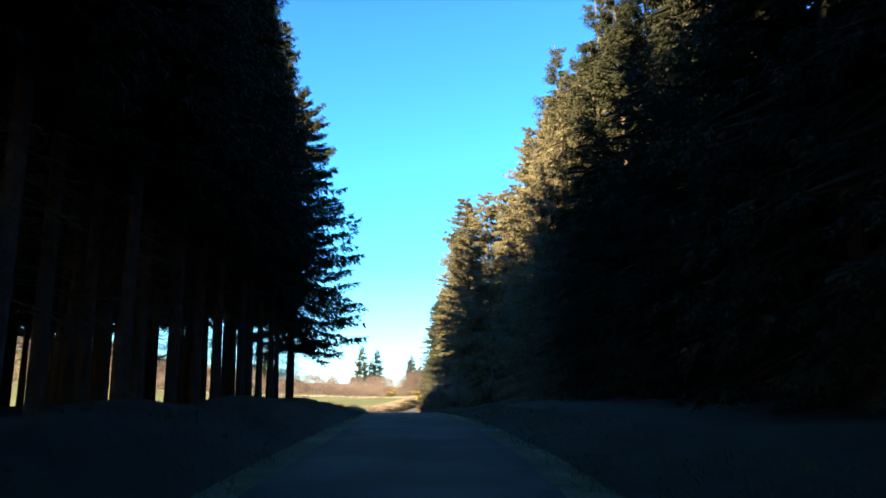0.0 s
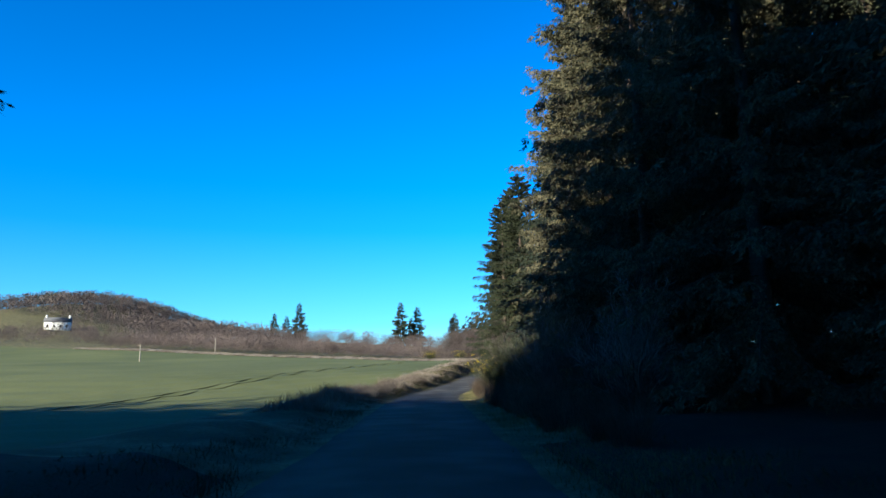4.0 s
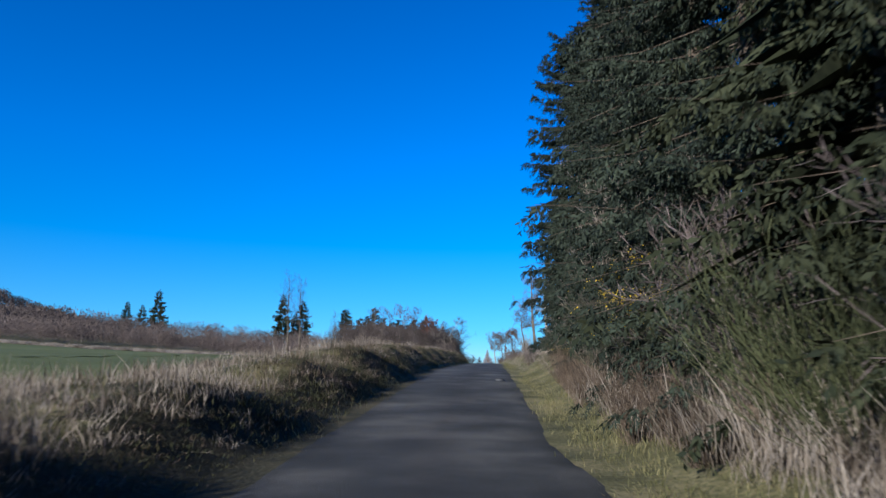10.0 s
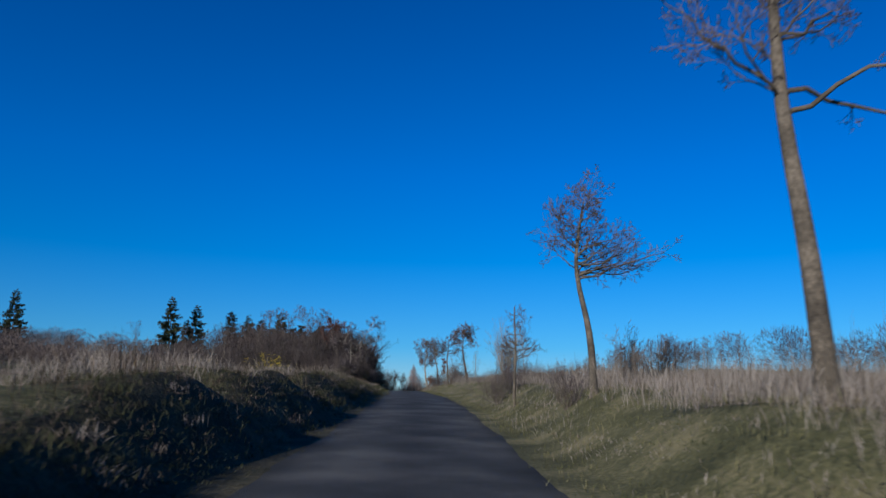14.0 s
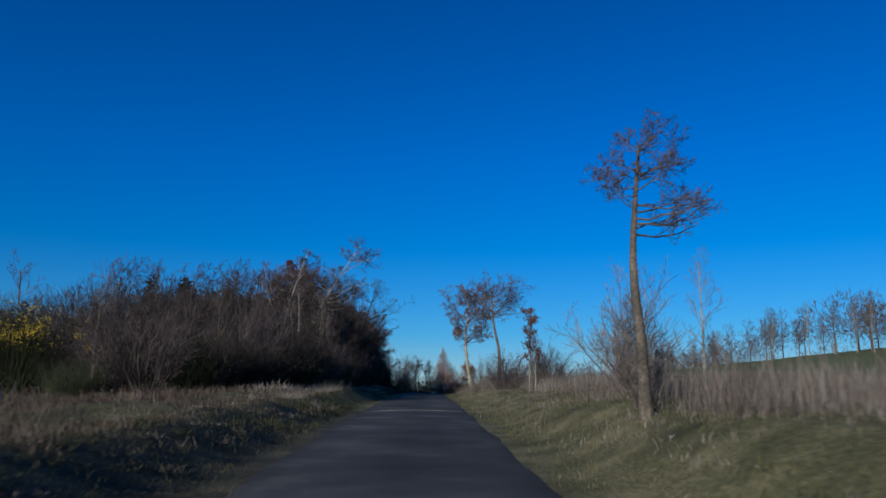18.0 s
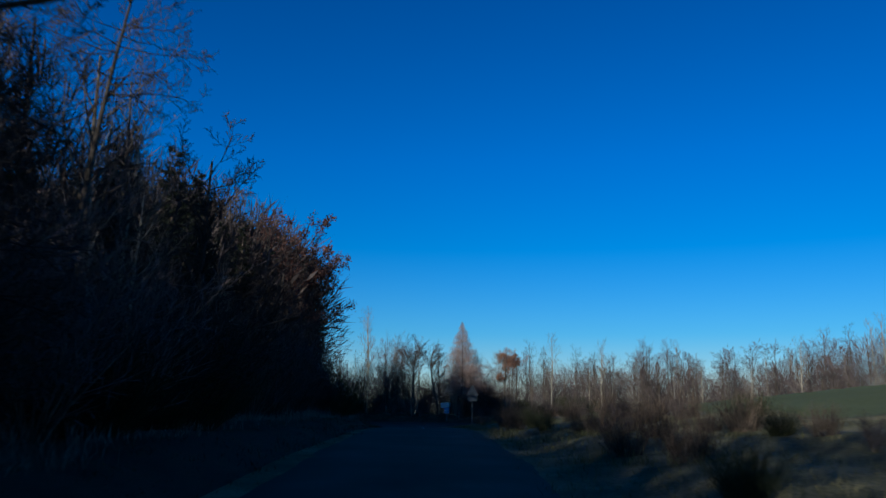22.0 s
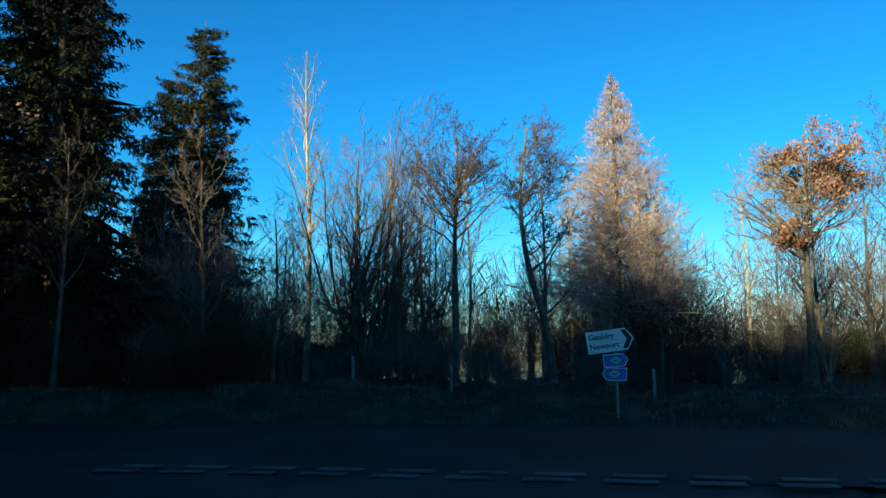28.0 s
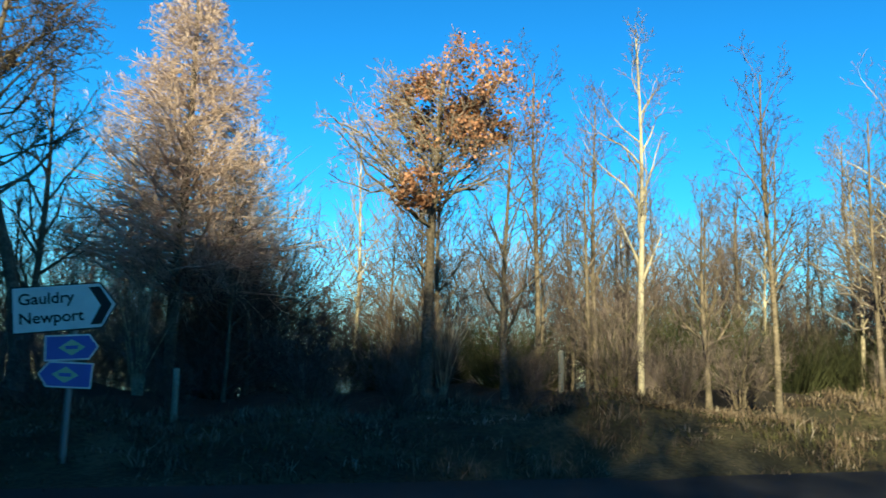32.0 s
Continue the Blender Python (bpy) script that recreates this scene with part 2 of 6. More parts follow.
M = {
    "asphalt": tracked(surface("asphalt", (0.022, 0.021, 0.021), (0.115, 0.106, 0.10), 0.55, 60.0, 0.85, 0.5, (0.05, 0.048, 0.048))),
    # the same asphalt with the shade near the junction put into its colour
    "shade_asphalt": tracked(surface("asphalt darkened for shade", (0.013, 0.013, 0.014), (0.055, 0.053, 0.053), 0.55, 60.0, 0.85, 0.5, (0.027, 0.027, 0.028))),
    "patch": surface("patched asphalt", (0.10, 0.095, 0.09), (0.17, 0.16, 0.15), 3.0, 120.0, 0.9, 0.4),
    "tar": surface("dark tar", (0.01, 0.01, 0.01), (0.03, 0.028, 0.026), 5.0, 80.0, 0.7, 0.5),
    "turf": surface("rough turf", (0.032, 0.032, 0.013), (0.20, 0.165, 0.085), 0.8, 14.0, 0.95, 0.8, (0.094, 0.086, 0.038)),
    # Earth and grass blades darkened so that their colour carries the bank's shade
    "earth": surface("earth darkened for bank shade", (0.016, 0.015, 0.008), (0.10, 0.08, 0.045), 1.1, 14.0, 0.95, 0.9, (0.045, 0.039, 0.02)),
    "shade_blade": surface("grass blades darkened for shade", (0.018, 0.022, 0.009), (0.095, 0.088, 0.042), 0.6, 6.0, 0.85, 0.0, (0.045, 0.046, 0.02), 0.3, 0.2),
    "crop": surface("winter crop", (0.062, 0.074, 0.024), (0.118, 0.126, 0.044), 0.05, 5.0, 0.95, 0.5, (0.088, 0.10, 0.033)),
    # litter under the trees; its dark colour also paints shade on open ground
    "floor": surface("needle litter and shaded ground", (0.008, 0.006, 0.004), (0.035, 0.025, 0.015), 1.2, 25.0, 0.95, 0.8),
    "rut": surface("bare soil track", (0.062, 0.07, 0.023), (0.10, 0.105, 0.038), 1.0, 20.0, 0.95, 0.6),
    "straw": surface("dead straw grass", (0.085, 0.064, 0.052), (0.33, 0.275, 0.235), 0.35, 4.0, 0.85, 0.0, (0.18, 0.144, 0.117), 0.35, 0.25),
    "blade": surface("green grass blades", (0.04, 0.048, 0.018), (0.21, 0.18, 0.09), 0.6, 6.0, 0.85, 0.0, (0.105, 0.10, 0.042), 0.3, 0.25),
    "bracken": surface("dead bracken stalks", (0.03, 0.021, 0.016), (0.19, 0.14, 0.105), 0.9, 8.0, 0.9, 0.0, (0.085, 0.06, 0.045), 0.3, 0.15),
    "spruce_bark": surface("spruce bark", (0.03, 0.022, 0.017), (0.12, 0.09, 0.07), 2.0, 18.0, 0.95, 0.8),
    "needles": surface("spruce needles", (0.010, 0.014, 0.008), (0.05, 0.055, 0.032), 0.35, 3.5, 0.75, 0.0, (0.021, 0.026, 0.015), 0.35, 0.12),
    # needles brightened so that their colour carries sunlight
    "needles_lit": surface("spruce needles with painted sunlight", (0.028, 0.03, 0.017), (0.17, 0.145, 0.088), 0.35, 3.5, 0.75, 0.0, (0.085, 0.078, 0.044), 0.35, 0.12),
    "needles_dark": surface("dark spruce needles", (0.010, 0.015, 0.008), (0.05, 0.055, 0.026), 0.35, 3.5, 0.8, 0.0, (0.024, 0.03, 0.014), 0.35, 0.08),
    "needles_blue": surface("blue-green spruce needles", (0.007, 0.012, 0.009), (0.036, 0.046, 0.031), 0.35, 3.5, 0.8, 0.0, (0.017, 0.023, 0.016), 0.35, 0.06),
    # needles blackened so that their colour carries shade
    "needles_shade": surface("spruce needles with painted shade", (0.005, 0.008, 0.004), (0.03, 0.034, 0.017), 0.35, 3.5, 0.85, 0.0, (0.013, 0.017, 0.008), 0.35, 0.05),
    "bark": surface("grey brown bark", (0.03, 0.024, 0.02), (0.17, 0.135, 0.105), 1.5, 16.0, 0.95, 0.7, (0.085, 0.068, 0.053)),
    # bark darkened to put the roadside wood's shade into its colour
    "shade_bark": surface("bark darkened for shade", (0.012, 0.010, 0.009), (0.07, 0.056, 0.046), 1.5, 16.0, 0.95, 0.7, (0.032, 0.026, 0.022)),
    "birch": surface("pale birch bark", (0.08, 0.065, 0.055), (0.50, 0.45, 0.39), 2.2, 9.0, 0.8, 0.4, (0.32, 0.275, 0.23)),
    "pale_bark": surface("pale grey bark", (0.12, 0.10, 0.075), (0.42, 0.37, 0.29), 1.8, 14.0, 0.9, 0.5, (0.26, 0.22, 0.17)),
    "twig": surface("brown purple twigs", (0.038, 0.029, 0.029), (0.168, 0.13, 0.128), 0.8, 6.0, 0.9, 0.0, (0.09, 0.069, 0.068), 0.25),
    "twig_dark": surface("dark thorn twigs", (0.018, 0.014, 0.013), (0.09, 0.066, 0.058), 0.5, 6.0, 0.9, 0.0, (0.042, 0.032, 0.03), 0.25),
    "pale_twig": surface("pale twigs", (0.07, 0.056, 0.05), (0.26, 0.215, 0.195), 0.8, 6.0, 0.9, 0.0, (0.148, 0.12, 0.106), 0.25),
    "larch": surface("bare larch twigs", (0.19, 0.125, 0.115), (0.50, 0.385, 0.36), 0.6, 5.0, 0.9, 0.0, (0.335, 0.245, 0.225), 0.25, 0.2),
    "russet": surface("russet oak leaves", (0.11, 0.05, 0.034), (0.44, 0.225, 0.15), 0.7, 6.0, 0.8, 0.0, (0.23, 0.105, 0.062), 0.4, 0.3),
    "rust_leaf": surface("rust brown leaves", (0.05, 0.022, 0.016), (0.21, 0.095, 0.068), 0.7, 6.0, 0.8, 0.0, (0.115, 0.052, 0.038), 0.4, 0.25),
    "dry_leaf": surface("dry brown leaves", (0.06, 0.04, 0.035), (0.26, 0.15, 0.11), 0.7, 6.0, 0.8, 0.0, (0.14, 0.085, 0.065), 0.4, 0.25),
    "broom": surface("grey green broom stems", (0.018, 0.022, 0.013), (0.085, 0.088, 0.058), 0.8, 6.0, 0.9, 0.0, (0.043, 0.047, 0.03), 0.3, 0.1),
    "gorse": surface("gorse spines", (0.014, 0.018, 0.008), (0.066, 0.07, 0.032), 1.0, 8.0, 0.85, 0.0, (0.032, 0.037, 0.016), 0.3, 0.1),
    "flower": surface("yellow gorse flowers", (0.42, 0.28, 0.02), (0.85, 0.62, 0.05), 2.0, 10.0, 0.7, 0.0, (0.65, 0.45, 0.03), 0.3, 0.2),
    "far_wood": surface("far leafless wood", (0.035, 0.026, 0.026), (0.14, 0.105, 0.095), 0.03, 0.5, 0.95, 0.0, (0.075, 0.057, 0.053), 0.3),
    "water": paint("open water", (0.03, 0.06, 0.10), 0.12),
    "white": paint("white reflective sheet", (0.72, 0.72, 0.70), 0.45),
    "black": paint("black sign lettering", (0.015, 0.015, 0.017), 0.5),
    "blue": paint("blue sign sheet", (0.02, 0.12, 0.42), 0.45),
    "grey_metal": paint("galvanised metal", (0.22, 0.23, 0.24), 0.45, 0.7),
    "sign_back": paint("grey sign back", (0.10, 0.105, 0.11), 0.6, 0.3),
    "green_mark": paint("pale green emblem", (0.35, 0.55, 0.35), 0.5),
    "line": surface("worn road paint", (0.025, 0.025, 0.025), (0.16, 0.16, 0.155), 2.0, 30.0, 0.8, 0.2),
    "wood": surface("weathered wood", (0.10, 0.085, 0.065), (0.34, 0.30, 0.24), 1.5, 22.0, 0.9, 0.5),
    "render_white": surface("white house wall", (0.62, 0.60, 0.56), (0.80, 0.78, 0.74), 0.4, 4.0, 0.9, 0.1),
    "slate": surface("slate roof", (0.05, 0.05, 0.055), (0.11, 0.11, 0.12), 0.8, 6.0, 0.8, 0.3),
    "pane": paint("dark window pane", (0.03, 0.035, 0.04), 0.15),
}



# ---- mesh tools ----
def link_mesh(name, verts, faces, mats, parent=None, label="", mat_index=None, flat=True):
    """One mesh object from arrays of points and faces."""
    me = bpy.data.meshes.new(name)
    me.from_pydata(np.asarray(verts, float).tolist(), [], [tuple(f) for f in faces])
    for m in mats if isinstance(mats, (list, tuple)) else [mats]:
        me.materials.append(m)
    if mat_index is not None:
        me.polygons.foreach_set("material_index", np.asarray(mat_index, dtype=np.int32))
    if not flat:
        me.polygons.foreach_set("use_smooth", np.ones(len(me.polygons), dtype=bool))
    me.update()
    ob = new(name, me)
    if parent is not None:
        ob.parent = parent
    if label:
        ob["label"] = label
    return ob


def quads_mesh(name, quads, mat, parent=None, label="", k=4):
    """A mesh from loose k-sided pieces: an array (n, k, 3)."""
    quads = np.asarray(quads, np.float32)
    n = len(quads)
    me = bpy.data.meshes.new(name)
    me.vertices.add(n * k)
    me.vertices.foreach_set("co", quads.ravel())
    me.loops.add(n * k)
    me.loops.foreach_set("vertex_index", np.arange(n * k, dtype=np.int32))
    me.polygons.add(n)
    me.polygons.foreach_set("loop_start", np.arange(n, dtype=np.int32) * k)
    me.polygons.foreach_set("loop_total", np.full(n, k, np.int32))
    me.materials.append(mat)
    me.update(calc_edges=True)
    ob = new(name, me)
    if parent is not None:
        ob.parent = parent
    if label:
        ob["label"] = label
    if parent is not None:
        ob["kind"] = "stuff"
    return ob


def unit(v):
    return v / np.maximum(np.linalg.norm(v, axis=-1, keepdims=True), 1e-9)


def tube_arrays(P, R, sides):
    """Tapered tubes along m lines of n points: P (m, n, 3), R (m, n)."""
    m, n, _ = P.shape
    T = np.empty_like(P)
    T[:, 1:-1], T[:, 0], T[:, -1] = P[:, 2:] - P[:, :-2], P[:, 1] - P[:, 0], P[:, -1] - P[:, -2]
    T = unit(T)
    ref = np.where(np.abs(T[..., 2:3]) > 0.8, np.array([1.0, 0, 0]), np.array([0, 0, 1.0]))
    A = unit(np.cross(T, ref))
    B = np.cross(T, A)
    ang = np.arange(sides) * 2 * math.pi / sides
    V = P[:, :, None] + R[:, :, None, None] * (A[:, :, None] * np.cos(ang)[:, None] + B[:, :, None] * np.sin(ang)[:, None])
    base = (np.arange(m)[:, None, None] * n + np.arange(n - 1)[None, :, None]) * sides
    s = np.arange(sides)[None, None]
    s2 = (s + 1) % sides
    F = np.stack([base + s, base + s2, base + sides + s2, base + sides + s], -1).reshape(-1, 4)
    return V.reshape(-1, 3), F


def sliver_arrays(P, R):
    """The finest twigs: one slender four-sided sliver along each line of P."""
    m = len(P)
    a, c, b = P[:, 0], P[:, P.shape[1] // 2], P[:, -1]
    side = unit(np.cross(b - a, np.array([0.36, 0.48, 0.8]))) * (R[:, 0] * 1.25)[:, None]
    V = np.stack([a - side * 0.6, c + side, b, c - side], 1)
    return V.reshape(-1, 3), np.arange(m * 4).reshape(-1, 4)


def join_arrays(pieces):
    verts, faces, off = [], [], 0
    for v, f in pieces:
        verts.append(v)
        faces.append(f + off)
        off += len(v)
    return np.concatenate(verts), np.concatenate(faces)


def fast_mesh(name, V, F, mat, parent=None, label="", soft=True):
    """A mesh from points and four-sided faces held in arrays."""
    me = bpy.data.meshes.new(name)
    n = len(F)
    me.vertices.add(len(V))
    me.vertices.foreach_set("co", np.asarray(V, np.float32).ravel())
    me.loops.add(n * 4)
    me.loops.foreach_set("vertex_index", np.asarray(F, np.int32).ravel())
    me.polygons.add(n)
    me.polygons.foreach_set("loop_start", np.arange(n, dtype=np.int32) * 4)
    me.polygons.foreach_set("loop_total", np.full(n, 4, np.int32))
    if soft:
        me.polygons.foreach_set("use_smooth", np.ones(n, dtype=bool))
    me.materials.append(mat)
    me.update(calc_edges=True)
    ob = new(name, me)
    if parent is not None:
        ob.parent = parent
    if label:
        ob["label"] = label
    return ob


def box_arrays(x0, y0, z0, x1, y1, z1):
    v = np.array([(x, y, z) for z in (z0, z1) for x, y in ((x0, y0), (x1, y0), (x1, y1), (x0, y1))], float)
    f = np.array([(3, 2, 1, 0), (4, 5, 6, 7), (0, 1, 5, 4), (1, 2, 6, 5), (2, 3, 7, 6), (3, 0, 4, 7)])
    return v, f


def empty(name):
    ob = new(name)
    ob.empty_display_size = 0.2
    return ob


# ---- trees ----
def kids(P, R, L, k, u0, u1, angle, ratio, n, rise, wobble, rng, prof=0.5, thin=0.55):
    """k side branches on each line of P: their lines, radii and lengths."""
    m, np_, _ = P.shape
    u = u0 + (u1 - u0) * (np.arange(k)[None] + rng.random((m, k))) / k
    f = u * (np_ - 1)
    i = np.minimum(f.astype(int), np_ - 2)
    w = (f - i)[..., None]
    rows = np.arange(m)[:, None]
    base = P[rows, i] * (1 - w) + P[rows, i + 1] * w
    tang = unit(P[rows, i + 1] - P[rows, i])
    rad = R[rows, i] * (1 - w[..., 0]) + R[rows, i + 1] * w[..., 0]
    ref = np.where(np.abs(tang[..., 2:3]) > 0.9, np.array([1.0, 0, 0]), np.array([0, 0, 1.0]))
    A = unit(np.cross(tang, ref))
    B = np.cross(tang, A)
    az = rng.random((m, 1)) * 6.28 + np.arange(k)[None] * 2.4 + rng.normal(0, 0.35, (m, k))
    side = A * np.cos(az)[..., None] + B * np.sin(az)[..., None]
    a = np.radians(angle + rng.normal(0, 9, (m, k)))[..., None]
    d = unit(np.cos(a) * tang + np.sin(a) * side).reshape(-1, 3)
    length = (L[:, None] * ratio * (1 - prof * (u - u0) / max(u1 - u0, 1e-6)) * rng.uniform(0.7, 1.15, (m, k))).ravel()
    Q = np.empty((m * k, n, 3))
    Q[:, 0] = base.reshape(-1, 3)
    for j in range(1, n):
        d = unit(d + np.array([0, 0, rise]) + rng.normal(0, wobble, d.shape))
        Q[:, j] = Q[:, j - 1] + d * (length / (n - 1))[:, None]
    r0 = np.minimum(rad.ravel() * thin, length * 0.035)
    S = r0[:, None] * np.linspace(1, 0.22, n)[None]
    return Q, S, length


def line_between(points, n):
    """A smooth line of n points through a few given ones."""
    pts = np.array(points, float)
    t = np.r_[0, np.cumsum(np.linalg.norm(np.diff(pts, axis=0), axis=1))]
    q = np.linspace(0, t[-1], n)
    out = np.stack([np.interp(q, t, pts[:, c]) for c in range(3)], 1)
    for _ in range(2):
        out[1:-1] = 0.25 * out[:-2] + 0.5 * out[1:-1] + 0.25 * out[2:]
    return out


def leaf_quads(points, count, size, rng, droop=0.3):
    c = points[rng.integers(0, len(points), count)] + rng.normal(0, size * 0.8, (count, 3))
    a = unit(rng.normal(0, 1, (count, 3)) + np.array([0, 0, -droop]))
    b = unit(np.cross(a, rng.normal(0, 1, (count, 3))))
    s = (size * rng.uniform(0.6, 1.3, count))[:, None]
    return np.stack([c - a * s * 0.6, c + b * s * 0.38, c + a * s * 0.6, c - b * s * 0.38], 1)


def bare_tree(name, height, seed, clear=0.4, limbs=12, spread=0.4, angle=55, rise=0.10, lean=(0, 0), bend=0.15, girth=0.022, levels=(7, 6, 4),
              bark="bark", twig="twig", leaves=0, leaf=0.11, leaf_from=0.0, forks=0, wobble=0.16, prof=0.45, trunk_top=1.0, leaf_low=0, fine=0.004, leaf_mat="russet"):
    """A leafless broadleaved tree: trunk, limbs, branches and fine twigs, with dead leaves where it keeps them."""
    rng = np.random.default_rng(seed)
    tree = empty(name)
    n0 = 12
    s = np.linspace(0, 1, n0)
    trunk = np.stack([lean[0] * s + bend * height * 0.06 * np.sin(s * 5 + seed), lean[1] * s + bend * height * 0.06 * np.cos(s * 4.2 + 2 * seed) - bend * height * 0.06 * np.cos(2 * seed), height * trunk_top * s], 1)
    trunk -= trunk[0]
    trunk[0, 2] = -0.3
    P = trunk[None]
    R = (girth * height * (1 - 0.88 * s ** 0.9) + 0.012)[None]
    R[0, 0] *= 1.35
    wood = [tube_arrays(P, R, 9)]
    L = np.array([height])
    Q, S, LL = kids(P, R, L, limbs, clear, 0.97, angle, spread, 7, rise, wobble, rng, prof, 0.6)
    wood.append(tube_arrays(Q, S, 5))
    twigs, tips = [], [Q[:, 3:].reshape(-1, 3)]
    q, sr, ll = Q, S, LL
    for lv, k in enumerate(levels):
        last = lv == len(levels) - 1
        q, sr, ll = kids(q, sr, ll, k, 0.25, 1.0, 42, 0.5 if lv == 0 else 0.45, 4 if not last else 3, rise * 0.7, wobble * 0.9, rng, 0.35, 0.65)
        sr = np.maximum(sr, fine)
        twigs.append(sliver_arrays(q, sr) if last else tube_arrays(q[:, ::3] if lv else q, sr[:, ::3] if lv else sr, 3))
        tips.append(q[:, 1:].reshape(-1, 3))
    fast_mesh("trunk", *join_arrays(wood), M[bark], tree)
    fast_mesh("crown", *join_arrays(twigs), M[twig], tree)
    if leaves:
        pts = np.concatenate(tips[1:])
        pts = pts[pts[:, 2] > height * leaf_from]
        made = leaf_quads(pts, leaves, leaf, rng)
        if leaf_low:
            low = trunk[2:8][rng.integers(0, 6, leaf_low)] + rng.normal(0, 0.22, (leaf_low, 3))
            made = np.concatenate([made, leaf_quads(low, leaf_low * 3, leaf, rng)])
        quads_mesh("foliage", made, M[leaf_mat], tree)
    return tree


def crown_tree(name, trunk, blobs, seed, girth=0.1, limbs=26, levels=(6, 6), fork=1.5, climb=0.8, bark="bark", twig="twig", fine=0.004, wobble=0.16,
               leaves=0, leaf=0.08, leaf_mat="russet", leaf_blobs=(), leaf_low=0, reach=0.48, stout=1.0):
    """A leafless tree with a trunk of its own line and a crown in rounded masses: (x, z, half width, half height, share of the limbs)."""
    rng = np.random.default_rng(seed)
    tree = empty(name)
    n0 = 14
    line = line_between([(x, 0.05 * math.sin(2.3 * z + seed), z) for x, z in trunk], n0)
    line[0, 2] = -0.3
    s = np.linspace(0, 1, n0)
    R = (girth * (1 - 0.86 * s ** 0.95) + 0.008)[None]
    R[0, 0] *= 1.3
    wood = [tube_arrays(line[None], R, 10)]
    total = sum(b[4] for b in blobs)
    aim, size = [], []
    for bx, bz, rx, rz, share in blobs:
        k = max(1, round(limbs * share / total))
        ball = unit(rng.normal(0, 1, (k, 3))) * (rng.random(k) ** 0.4)[:, None]
        aim.append(ball * np.array([rx, rx, rz]) + np.array([bx, 0, bz]))
        size.append(np.full(k, (rx + rz) * 0.5))
    aim, size = np.concatenate(aim), np.concatenate(size)
    away = np.hypot(aim[:, 0] - np.interp(aim[:, 2], line[:, 2], line[:, 0]), aim[:, 1])
    z0 = np.clip(aim[:, 2] - away * climb * rng.uniform(0.35, 1.7, len(aim)), fork, line[-1, 2] * 0.97)
    z0 = np.maximum(z0, fork + rng.random(len(aim)) * 0.4 * np.maximum(np.minimum(aim[:, 2], line[-1, 2]) - fork, 0))
    root = np.stack([np.interp(z0, line[:, 2], line[:, c]) for c in range(3)], 1)
    way = aim - root
    bend = root + way * np.array([0.52, 0.52, 0.42]) + rng.normal(0, 0.11, way.shape) * np.linalg.norm(way, axis=1)[:, None]
    n = 8
    q = np.linspace(0, 1, n)[None, :, None]
    Q = (1 - q) ** 2 * root[:, None] + 2 * q * (1 - q) * bend[:, None] + q * q * aim[:, None]
    length = np.linalg.norm(way, axis=1)
    Q[:, 1:] += np.cumsum(rng.normal(0, 0.03, (len(Q), n - 1, 3)), 1) * length[:, None, None]
    r0 = np.minimum(np.interp(z0, line[:, 2], R[0]) * 0.45, (0.007 + length * 0.0115) * stout)
    S = r0[:, None] * np.linspace(1, 0.25, n)[None]
    L = np.minimum(length, size * 1.5) + 0.15
    twigs, tips = [], []
    (twigs if bark == "pale_bark" else wood).append(tube_arrays(Q, S, 5))
    q_, s_, l_ = Q, S, L
    for lv, k in enumerate(levels):
        last = lv == len(levels) - 1
        q_, s_, l_ = kids(q_, s_, l_, k, 0.25 if lv else 0.35, 1.0, 44, reach, 4 if not last else 3, 0.05, wobble, rng, 0.3, 0.65)
        s_ = np.maximum(s_, fine)
        twigs.append(sliver_arrays(q_, s_) if last else tube_arrays(q_, s_, 3))
        tips.append(q_[:, 1:].reshape(-1, 3))
    fast_mesh("trunk", *join_arrays(wood), M[bark], tree)
    fast_mesh("crown", *join_arrays(twigs), M[twig], tree)
    if leaves:
        pts = np.concatenate(tips)
        if leaf_blobs:
            keep = np.zeros(len(pts), bool)
            for bx, bz, rx, rz in leaf_blobs:
                keep |= ((pts[:, 0] - bx) / rx) ** 2 + ((pts[:, 2] - bz) / rz) ** 2 < 1
            pts = pts[keep]
        made = leaf_quads(pts, leaves, leaf, rng)
        if leaf_low:
            low = line[2:9][rng.integers(0, 7, leaf_low)] + rng.normal(0, 0.10, (leaf_low, 3))
            made = np.concatenate([made, leaf_quads(np.repeat(low, 4, 0) + rng.normal(0, 0.08, (leaf_low * 4, 3)), leaf_low * 14, leaf, rng)])
        quads_mesh("foliage", made, M[leaf_mat], tree)
    return tree


